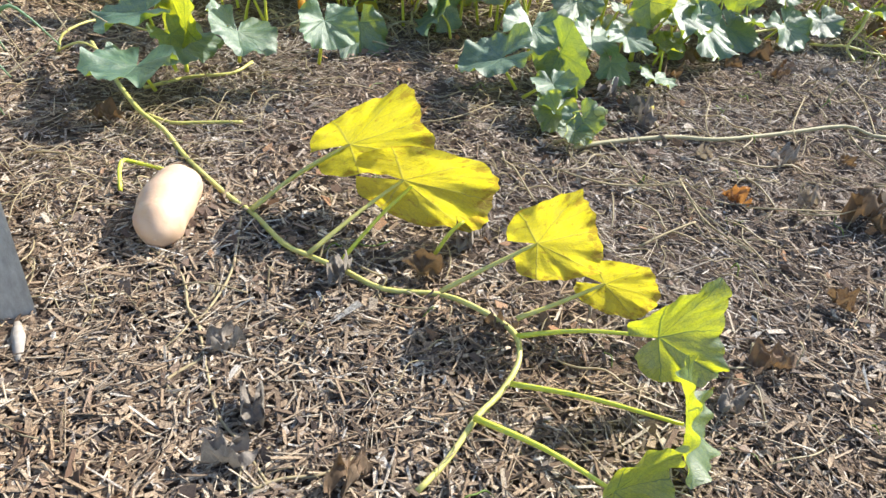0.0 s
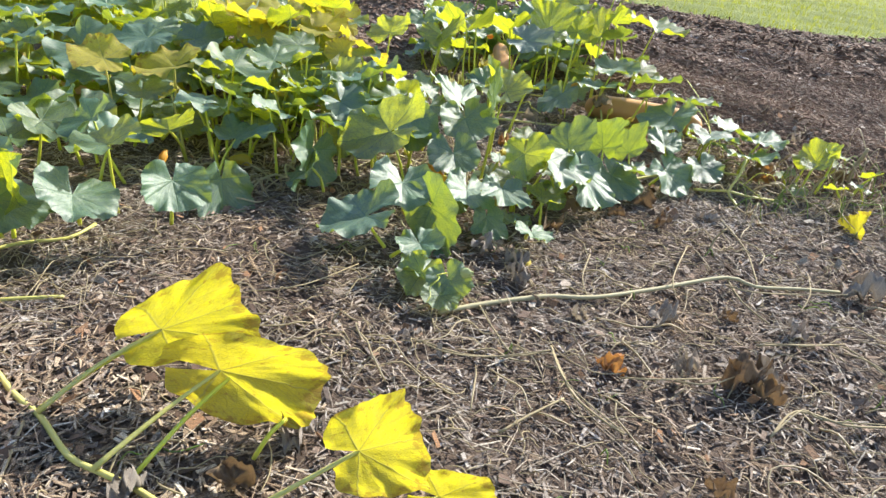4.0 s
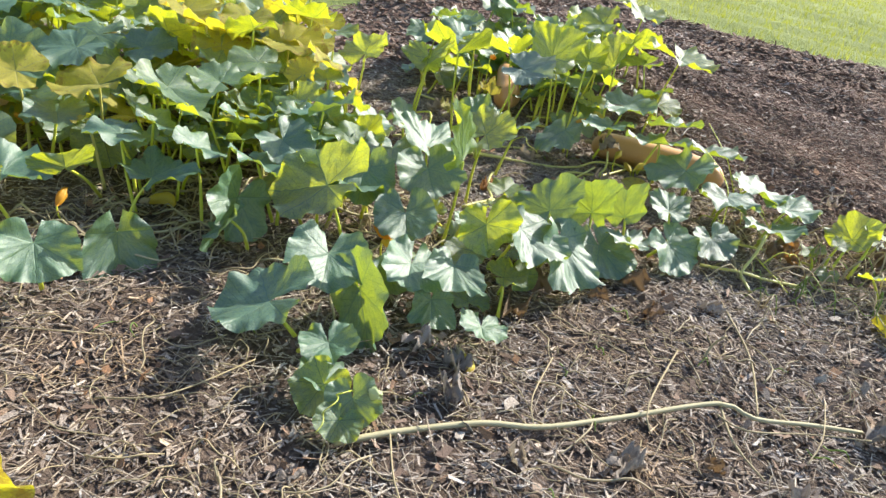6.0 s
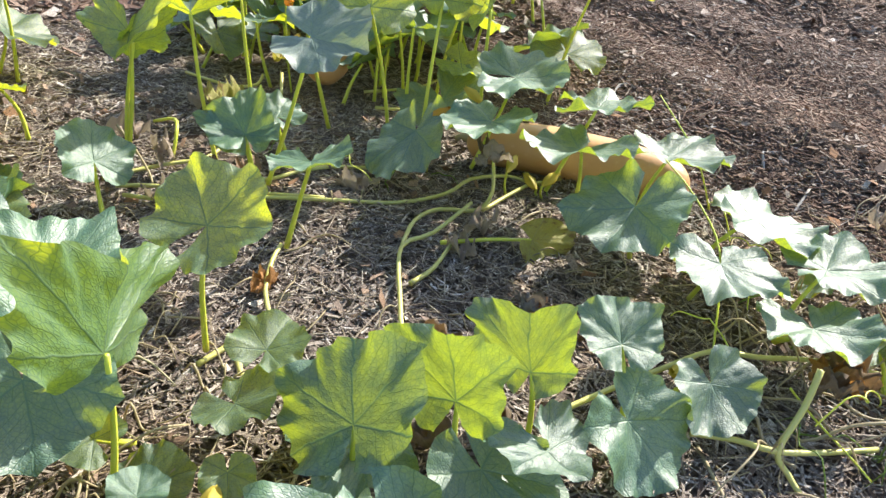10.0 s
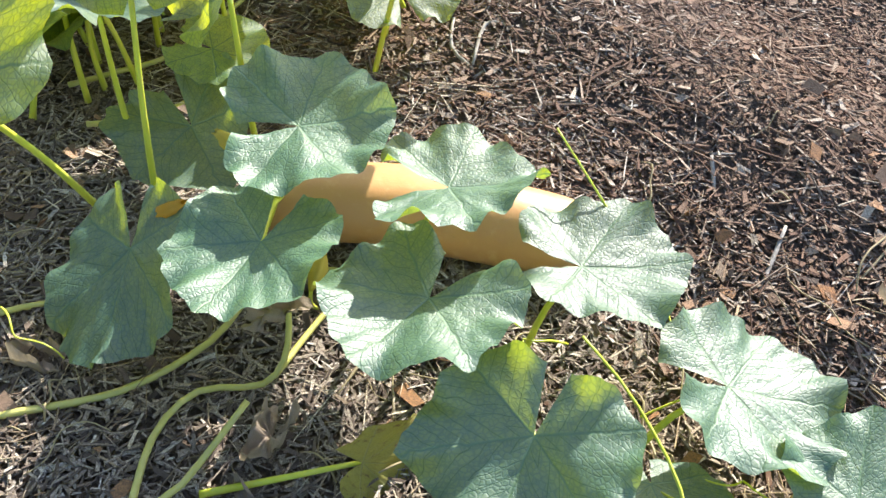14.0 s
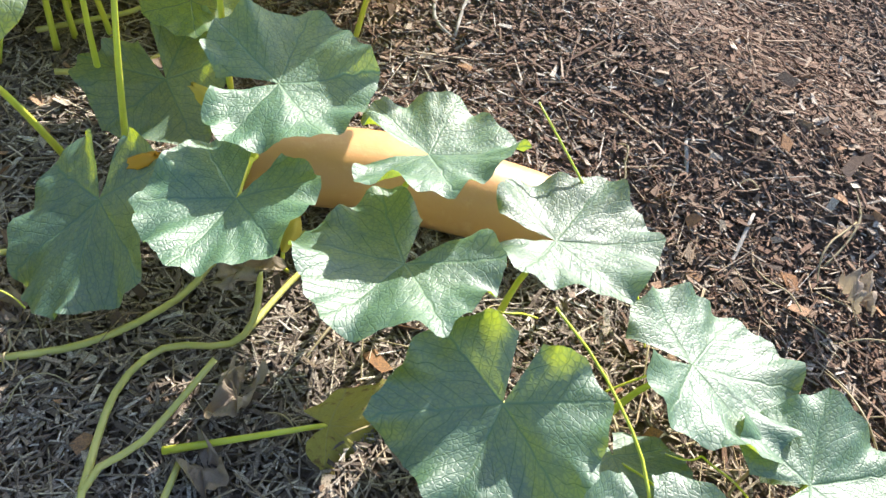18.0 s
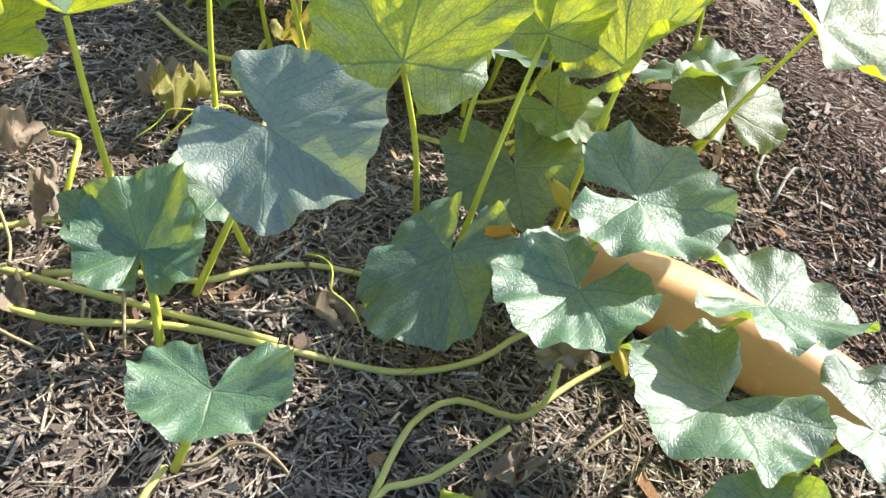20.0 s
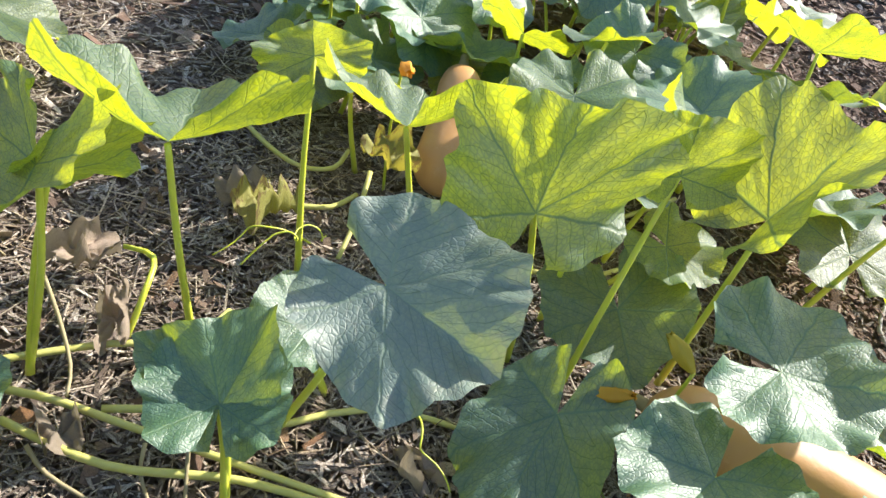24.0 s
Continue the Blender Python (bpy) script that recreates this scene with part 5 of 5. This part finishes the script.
def blade_material(name, a, b_col, glow):
    m, nt, b = shader(name, 0.5)
    col = mix(nt, tex_noise(nt, 9.0, 3.0, coords(nt)), a, b_col)
    nt.links.new(col, b.inputs["Base Color"])
    t = nt.nodes.new("ShaderNodeBsdfTranslucent")
    t.inputs["Color"].default_value = (*glow, 1)
    ms = nt.nodes.new("ShaderNodeMixShader")
    ms.inputs[0].default_value = 0.3
    nt.links.new(b.outputs[0], ms.inputs[1])
    nt.links.new(t.outputs[0], ms.inputs[2])
    nt.links.new(ms.outputs[0], nt.nodes["Material Output"].inputs["Surface"])
    return m


M_ONION = blade_material("onion leaf", (0.11, 0.23, 0.14), (0.24, 0.37, 0.22), (0.42, 0.52, 0.14))
M_STRAW = blade_material("dry onion leaf", (0.38, 0.31, 0.18), (0.55, 0.47, 0.3), (0.5, 0.4, 0.2))
M_BULB = rind_material("onion skin", (0.42, 0.2, 0.08), (0.55, 0.3, 0.14), (0.3, 0.14, 0.06))


def onion(at, seed, n=9, tall=0.5):
    rng = random.Random(seed)
    e = new("onion_plant")
    e.location = at
    e.empty_display_size = 0.03
    verts, faces = [], []
    for j in range(9):
        f = j / 8
        r = 0.028 * math.sin(math.pi * (0.08 + 0.88 * f)) ** 0.8 * (1 - 0.35 * f)
        for i in range(12):
            a = 2 * math.pi * i / 12
            verts.append((r * math.cos(a), r * math.sin(a), -0.045 + 0.07 * f))
    faces = [(j * 12 + i, j * 12 + (i + 1) % 12, (j + 1) * 12 + (i + 1) % 12, (j + 1) * 12 + i) for j in range(8) for i in range(12)]
    part("bulb", verts, faces, M_BULB, e)
    for k in range(n):
        h = rng.uniform(0.3, 1.0) * tall
        d = rng.uniform(0, 6.28)
        lean = rng.uniform(0.03, 0.26)
        dry = rng.random() < 0.5
        pts = [Vector((0, 0, 0.01)), Vector((math.cos(d) * lean * 0.3, math.sin(d) * lean * 0.3, h * 0.45)),
               Vector((math.cos(d) * lean, math.sin(d) * lean, h * 0.85))]
        if rng.random() < 0.55:
            q = rng.uniform(0.1, 0.28)
            pts += [Vector((math.cos(d) * (lean + q * 0.4), math.sin(d) * (lean + q * 0.4), h * 0.9)),
                    Vector((math.cos(d) * (lean + q), math.sin(d) * (lean + q), h * rng.uniform(0.3, 0.7)))]
        else:
            pts += [Vector((math.cos(d) * lean * 1.3, math.sin(d) * lean * 1.3, h * 1.1))]
        w = rng.uniform(0.0022, 0.0056) * (0.5 if dry else 1.0)
        v, f = tube(pts, [w, w, w * 0.9] + [w * 0.6] * (len(pts) - 4) + [0.0012], 6)
        part("blade", v, f, M_STRAW if dry else M_ONION, e, "dry straw-coloured blade" if dry else "")
    return tagged(e, "clump of onions with long arching green leaves", "onion plant", "onions in the raised bed")


for i in range(46):
    r_on = random.Random(900 + i)
    lx, ly = -0.10 - 0.55 * r_on.random(), 0.24 + 0.75 * r_on.random()
    if i < 10:
        lx, ly = -0.08 - 0.06 * (i % 4), 0.22 + 0.06 * i
    p_on = bed.matrix_world @ Vector((lx, ly, 0.235))
    onion(p_on, 40 + i, 15, 0.46 + 0.14 * r_on.random())


def stick(pts, r, label):
    c = Vector(pts[0])
    v, f = tube([Vector(p) - c for p in pts], r, 7)
    ob = part("stick", v, f, M_STICK)
    ob.location = c
    return tagged(ob, label, "stick")


stick([(0.02, 0.66, 0.16), (0.18, 0.60, 0.09), (0.335, 0.55, 0.015)], [0.011, 0.01, 0.006], "grey weathered stick leaning on the raised bed")
for at, end, wide in (((-0.62, 0.20, 0.300), (-0.10, 0.17, 0.250), 0.011), ((-0.70, 0.30, 0.345), (-0.16, 0.40, 0.285), 0.013), ((-0.50, 0.12, 0.262), (-0.22, 0.30, 0.245), 0.010)):
    p, q = bed.matrix_world @ Vector(at), bed.matrix_world @ Vector(end)
    stick([p, p.lerp(q, 0.5) + Vector((0, 0, 0.006)), q], [wide, wide * 0.9, wide * 0.7], "pale dry cane lying across the raised bed")
stick([(0.36, 0.735, 0.012), (0.389, 0.695, 0.022), (0.415, 0.65, 0.014)], [0.008, 0.013, 0.006], "pale split piece of wood on the mulch")
for way in (
    [(2.541, 4.319), (2.52, 4.245), (2.549, 4.186)],
    [(2.549, 4.186), (2.601, 4.289), (2.652, 4.265)],
    [(2.97, 3.694), (2.926, 3.644), (2.897, 3.613)],
    [(2.902, 3.855), (2.896, 3.826), (2.89, 3.799)],
):
    stick([(x, y, ground_z(x, y) + 0.016 - 0.004 * i) for i, (x, y) in enumerate(way)], [0.0028, 0.0042, 0.0026], "short grey weathered twig on the mulch bank")



# ---- loose cover ----
M_GRASS = blade_material("grass", (0.16, 0.22, 0.035), (0.28, 0.33, 0.07), (0.60, 0.62, 0.06))
M_WEED = blade_material("weed", (0.12, 0.2, 0.04), (0.2, 0.3, 0.07), (0.4, 0.5, 0.08))

def chip_material(name, stops, patch=0.75):
    m, nt, b = shader(name, 0.9)
    rnd = nt.nodes.new("ShaderNodeNewGeometry").outputs["Random Per Island"]
    grain = tex_noise(nt, 330.0, 4.0, coords(nt), 0.75, 1.2)
    col = ramp(nt, rnd, stops)
    zone = ramp(nt, tex_noise(nt, 1.7, 4.0, coords(nt)), [(0.48, (0, 0, 0)), (0.62, (1, 1, 1))])
    col = mix(nt, calc(nt, "MULTIPLY", zone, patch), col, (1.0, 0.8, 0.56), "MULTIPLY")
    worn = ramp(nt, grain, [(0.38, (0.8, 0.8, 0.8)), (0.62, (0.0, 0.0, 0.0))])
    nt.links.new(mix(nt, worn, col, (0.085, 0.06, 0.046)), b.inputs["Base Color"])
    bump(nt, b, grain, 0.6, 0.003)
    return m


M_CHIP = chip_material("wood chips", [(0.0, (0.09, 0.07, 0.06)), (0.25, (0.18, 0.14, 0.115)), (0.5, (0.33, 0.275, 0.225)), (0.72, (0.47, 0.405, 0.34)), (0.9, (0.60, 0.52, 0.43)), (1.0, (0.80, 0.75, 0.68))], 0.4)
M_CHIP_TAN = chip_material("tan wood chips", [(0.0, (0.11, 0.075, 0.05)), (0.25, (0.26, 0.18, 0.115)), (0.5, (0.42, 0.31, 0.20)), (0.75, (0.57, 0.44, 0.30)), (0.92, (0.70, 0.59, 0.44)), (1.0, (0.86, 0.80, 0.70))], 0.45)
M_CHIP_RED = chip_material("red-brown wood chips", [(0.0, (0.13, 0.066, 0.042)), (0.3, (0.20, 0.112, 0.074)), (0.55, (0.27, 0.168, 0.114)), (0.8, (0.34, 0.24, 0.175)), (0.94, (0.44, 0.36, 0.29)), (1.0, (0.70, 0.63, 0.55))], 0.45)
M_LITTER = chip_material("crumbled dead leaves", [(0.0, (0.10, 0.06, 0.04)), (0.3, (0.22, 0.15, 0.11)), (0.55, (0.34, 0.26, 0.20)), (0.75, (0.42, 0.22, 0.10)), (0.9, (0.48, 0.41, 0.33)), (1.0, (0.70, 0.63, 0.52))])
M_FIBRE = chip_material("bark fibres", [(0.0, (0.26, 0.20, 0.14)), (0.5, (0.52, 0.43, 0.31)), (1.0, (0.80, 0.72, 0.58))])


def scatter(name, label, material, n, sampler, length, width, thick, tilt, seed, lift=0.004):
    """Many tapered slivers lying loosely on the ground, in one mesh."""
    rng = np.random.RandomState(seed)
    xy = np.array([sampler(rng) for _ in range(n)])
    # thin out the edges of each patch, but keep clear of the raised bed and the lawn
    loose = xy + np.random.RandomState(seed + 500).normal(0, 1, (n, 2)) * np.random.RandomState(seed + 600).uniform(0, 0.26, (n, 1))
    bx = (loose[:, 0] - 0.345) * 0.755 + (loose[:, 1] - 0.775) * 0.656
    by = -(loose[:, 0] - 0.345) * 0.656 + (loose[:, 1] - 0.775) * 0.755
    clear = ~((-1.45 < bx) & (bx < 0.06) & (-0.06 < by) & (by < 1.25))
    clear &= np.array([lawn_at(x, y) < 0.5 for x, y in loose])
    xy = np.where(clear[:, None], loose, xy)
    gz = np.array([ground_z(x, y) for x, y in xy])
    ln = rng.uniform(length[0], length[1], n) * np.exp(rng.normal(0, 0.3, n))
    wd = rng.uniform(width[0], width[1], n) * np.exp(rng.normal(0, 0.3, n))
    th = rng.uniform(thick[0], thick[1], n)
    yaw, pit, rol = rng.uniform(0, 2 * np.pi, n), rng.normal(0, tilt, n), rng.normal(0, tilt * 1.3, n)
    cy, sy, cp, sp, cr, sr = np.cos(yaw), np.sin(yaw), np.cos(pit), np.sin(pit), np.cos(rol), np.sin(rol)
    unit = np.array([[-1, -1, -1], [1, -1, -1], [1, 1, -1], [-1, 1, -1], [-1, -1, 1], [1, -1, 1], [1, 1, 1], [-1, 1, 1]], float)
    v = unit[None] * np.stack([ln, wd, th], 1)[:, None, :] * 0.5
    jag = rng.uniform(-1, 1, (n, 4, 2))
    jag = np.concatenate([jag, jag], 1)
    v[:, :, 1] *= 1 - 0.1 + 0.5 * jag[..., 0]
    v[:, :, 0] *= 1 - 0.1 + 0.3 * jag[..., 1]
    v[:, :, 2] += (0.12 * rng.uniform(-1, 1, (n, 1))) * ln[:, None] * (unit[None, :, 0] ** 2 - 0.5) * 0.3
    x, y, z = v[..., 0], v[..., 1], v[..., 2]
    y, z = y * cr[:, None] - z * sr[:, None], y * sr[:, None] + z * cr[:, None]
    x, z = x * cp[:, None] + z * sp[:, None], -x * sp[:, None] + z * cp[:, None]
    x, y = x * cy[:, None] - y * sy[:, None], x * sy[:, None] + y * cy[:, None]
    rest = gz + lift + 0.30 * np.abs(np.sin(pit)) * ln * 0.5 + rng.uniform(0, 0.008, n)
    co = np.stack([x + xy[:, :1], y + xy[:, 1:], z + rest[:, None]], -1).reshape(-1, 3)
    quad = np.array([[4, 5, 6, 7], [0, 1, 5, 4], [1, 2, 6, 5], [2, 3, 7, 6], [3, 0, 4, 7]])
    fc = (quad[None] + 8 * np.arange(n)[:, None, None]).reshape(-1, 4)
    me = bpy.data.meshes.new(name)
    me.vertices.add(len(co))
    me.vertices.foreach_set("co", co.ravel())
    me.loops.add(fc.size)
    me.loops.foreach_set("vertex_index", fc.ravel())
    me.polygons.add(len(fc))
    me.polygons.foreach_set("loop_start", np.arange(0, fc.size, 4))
    me.polygons.foreach_set("use_smooth", [False] * len(fc))
    me.update(calc_edges=True)
    me.materials.append(material)
    return tagged(new(name, me), label, "mulch", kind="stuff")


def near_bed(rng):
    while True:
        x, y = rng.uniform(-1.0, 4.2), rng.uniform(-0.1, 5.2)
        if lawn_at(x, y) < 0.5 and (y < 2.6 or (x - 2.35) * 0.75 + (y - 3.55) * 0.66 < 0.4 + 0.1 * rng.rand()) and not (x < 0.33 and 0.1 < y < 1.7 and (x - 0.345) * 0.58 + 0.0 < (y - 0.775) * 0.81 and (0.345 - x) * 0.58 + (0.775 - y) * -0.81 < 0.02):
            return x, y


def far_bed(rng):
    while True:
        x, y = rng.uniform(-1.2, 6.5), rng.uniform(4.8, 10.0)
        if lawn_at(x, y) < 0.5:
            return x, y


def bank(rng):
    while True:
        x, y = rng.uniform(2.2, 4.3), rng.uniform(2.6, 5.6)
        if (x - 2.35) * 0.75 + (y - 3.55) * 0.66 > 0.3:
            return x, y


def front_bed(rng):
    while True:
        x, y = near_bed(rng)
        if y < 0.75 + 0.5 * rng.rand() + 0.25 * math.sin(3 * x) and x < 2.4:
            return x, y


def walked_bed(rng):
    while True:
        x, y = near_bed(rng)
        if -0.2 < x < 3.4 and 0.2 < y < 4.9:
            return x, y


def vine_bed(rng):
    while True:
        x, y = rng.uniform(1.0, 2.75), rng.uniform(2.75, 4.5)
        if (x - 2.35) * 0.75 + (y - 3.55) * 0.66 < 0.42:
            return x, y


def outer_bed(rng):
    """Sparser with distance from the plants."""
    while True:
        a, r = rng.uniform(0, 6.28), 1.5 + 3.5 * rng.rand()
        x, y = 1.6 + r * math.cos(a), 2.6 + r * math.sin(a)
        bx, by = (x - 0.345) * 0.755 + (y - 0.775) * 0.656, -(x - 0.345) * 0.656 + (y - 0.775) * 0.755
        if lawn_at(x, y) < 0.5 and not (-1.4 < bx < 0.02 and -0.02 < by < 1.2):
            return x, y


scatter("wood_chips", "shredded grey-brown wood chips covering the bed", M_CHIP, 56000, walked_bed, (0.008, 0.042), (0.0018, 0.006), (0.001, 0.0025), 0.2, 1)
scatter("wood_chips", "shredded brown wood chips along the bed's edges", M_CHIP, 9000, outer_bed, (0.01, 0.05), (0.003, 0.010), (0.001, 0.0025), 0.25, 7)
scatter("wood_chips", "loose brown wood chips near the lawn edge", M_CHIP_TAN, 9000, lambda rng: (rng.uniform(-1.1, -0.1), rng.uniform(1.5, 3.2)), (0.01, 0.045), (0.003, 0.010), (0.001, 0.0025), 0.22, 14)
scatter("wood_chips", "loose grey-brown wood chips beyond the vines", M_CHIP, 9000, lambda rng: (rng.uniform(3.3, 4.6), rng.uniform(0.8, 3.2)), (0.01, 0.045), (0.003, 0.010), (0.001, 0.0025), 0.22, 15)
scatter("wood_chips", "broader flat wood chips lying on the bed", M_CHIP, 6000, walked_bed, (0.014, 0.042), (0.004, 0.009), (0.0015, 0.003), 0.2, 5)
scatter("wood_chips", "flat ragged tan wood chips beside the raised bed", M_CHIP_TAN, 30000, front_bed, (0.010, 0.042), (0.0022, 0.0075), (0.001, 0.0025), 0.2, 6, 0.008)
scatter("bark_fibres", "tan bark slivers strewn beside the raised bed", M_CHIP_TAN, 3500, front_bed, (0.03, 0.09), (0.0018, 0.0045), (0.001, 0.002), 0.2, 16, 0.012)
scatter("wood_chips", "small red-brown wood chips on the raised bank", M_CHIP_RED, 52000, bank, (0.005, 0.024), (0.0018, 0.0062), (0.001, 0.002), 0.13, 2)
scatter("wood_chips", "fine brown crumbs of bark filling the bank", M_CHIP_RED, 26000, bank, (0.004, 0.014), (0.0014, 0.004), (0.0008, 0.0016), 0.2, 17, 0.007)
scatter("wood_chips", "dense grey slivers of shredded wood under the vines", M_CHIP, 34000, vine_bed, (0.010, 0.036), (0.0016, 0.0042), (0.0008, 0.0018), 0.16, 18, 0.007)
scatter("wood_chips", "broad flat chips strewn on the raised bank", M_CHIP_RED, 3000, bank, (0.012, 0.034), (0.005, 0.011), (0.0015, 0.003), 0.16, 9, 0.008)
scatter("wood_chips", "brown wood chips further along the bed", M_CHIP_RED, 15000, far_bed, (0.015, 0.07), (0.008, 0.025), (0.002, 0.005), 0.25, 3)
scatter("bark_fibres", "thin dry fibres and straw strewn over the mulch", M_FIBRE, 17000, walked_bed, (0.025, 0.10), (0.0009, 0.0022), (0.001, 0.002), 0.14, 4, 0.008)
scatter("bark_fibres", "thin reddish bark fibres on the raised bank", M_CHIP_RED, 5000, bank, (0.03, 0.09), (0.0014, 0.003), (0.001, 0.002), 0.2, 12, 0.008)


def crumbs(rng):
    while True:
        x, y = rng.uniform(0.0, 3.3), rng.uniform(0.4, 4.2)
        if noise.noise(Vector((x * 2.3, y * 2.3, 11.0))) > -0.1 + 0.3 * rng.rand():
            return x, y


scatter("leaf_litter", "crumbled brown and rust dead leaf bits", M_LITTER, 3200, crumbs, (0.012, 0.034), (0.008, 0.022), (0.0006, 0.0012), 0.5, 21, 0.012)


def strands(name, label, material, n, sampler, seed, reach=(0.08, 0.3), thick=(0.0012, 0.003), rise=0.03):
    """Thin crooked stems lying tangled on the ground, in one mesh."""
    rng = np.random.RandomState(seed)
    verts, faces = [], []
    for _ in range(n):
        x, y = sampler(rng)
        a, ln = rng.uniform(0, 6.28), rng.uniform(*reach)
        k = rng.randint(4, 7)
        pts = []
        for i in range(k):
            pts.append(Vector((x, y, ground_z(x, y) + 0.008 + rng.uniform(0, rise) * (1 if 0 < i < k - 1 else 0.3))))
            a += rng.normal(0, 0.55)
            x, y = x + math.cos(a) * ln / k, y + math.sin(a) * ln / k
        r = rng.uniform(*thick)
        v, f = tube(pts, [r] * (k - 1) + [r * 0.5], 4)
        o = len(verts)
        verts += v
        faces += [tuple(q + o for q in g) for g in f]
    ob = part(name, verts, faces, material)
    return tagged(ob, label, "plant litter", kind="stuff")


def litter_zone(rng):
    while True:
        x, y = rng.uniform(-0.3, 3.2), rng.uniform(0.3, 3.9)
        if rng.rand() < (1.0 if x > 0.9 and 1.1 < y < 2.5 else 0.3):
            return x, y


def stalk_end(rng):
    return rng.uniform(2.55, 3.35), rng.uniform(2.65, 3.3)


def clump_foot(rng):
    return rng.uniform(0.3, 1.6), rng.uniform(2.3, 3.15)


def bed_side(rng):
    while True:
        x, y = rng.uniform(0.05, 0.6), rng.uniform(0.85, 1.9)
        if abs(x - 0.49) > 0.2 or abs(y - 1.1) > 0.33:
            return x, y


strands("dry_stems", "tangle of dry tan vine stems on the mulch", M_DRYVINE, 850, litter_zone, 31, (0.05, 0.22), (0.0007, 0.0018))
strands("dry_stems", "thicker broken straw-coloured stems on the mulch", M_STRAW, 120, litter_zone, 35, (0.10, 0.34), (0.0014, 0.0028), 0.03)
strands("dry_grass", "dry straw-coloured grass beside the raised bed", M_STRAW, 90, bed_side, 32, (0.12, 0.36), (0.0007, 0.0016), 0.04)
strands("dry_stems", "tangle of straw-coloured stems round the broken stalks", M_STRAW, 70, stalk_end, 36, (0.10, 0.34), (0.0012, 0.0030), 0.12)
strands("old_runners", "old olive-tan runners tangled at the foot of the clump", M_OLDVINE, 60, clump_foot, 38, (0.2, 0.5), (0.0022, 0.0046), 0.05)
strands("dry_stems", "pale dry stems lying under the leaves of the clump", M_STRAW, 170, clump_foot, 39, (0.10, 0.3), (0.0010, 0.0026), 0.06)
strands("green_runners", "thin green runners and tendrils among dry stems", M_WEED, 40, stalk_end, 37, (0.08, 0.26), (0.0010, 0.0022), 0.11)
strands("small_weeds", "sparse thin green weeds on the mulch", M_WEED, 70, litter_zone, 33, (0.04, 0.12), (0.001, 0.002), 0.03)


def grass_blades():
    rng = np.random.RandomState(8)
    n = 26000
    verts, faces = [], []
    while len(faces) < n:
        x, y = rng.uniform(-6, 9), rng.uniform(3.2, 15)
        if lawn_at(x, y) < 0.5 + 0.12 * rng.rand():
            continue
        z = ground_z(min(max(x, -2.9), 7.0), min(y, 10.0))
        a, h = rng.uniform(0, 6.28), rng.uniform(0.03, 0.075)
        dx, dy = math.cos(a) * 0.005, math.sin(a) * 0.005
        lx, ly = rng.normal(0, 0.02, 2)
        k = len(verts)
        verts += [(x - dx, y - dy, z), (x + dx, y + dy, z), (x + lx, y + ly, z + h)]
        faces.append((k, k + 1, k + 2))
    g = part("grass", verts, faces, M_GRASS, smooth=False)
    return tagged(g, "sunlit mown green grass beyond the bed", "grass", kind="stuff")


grass_blades()
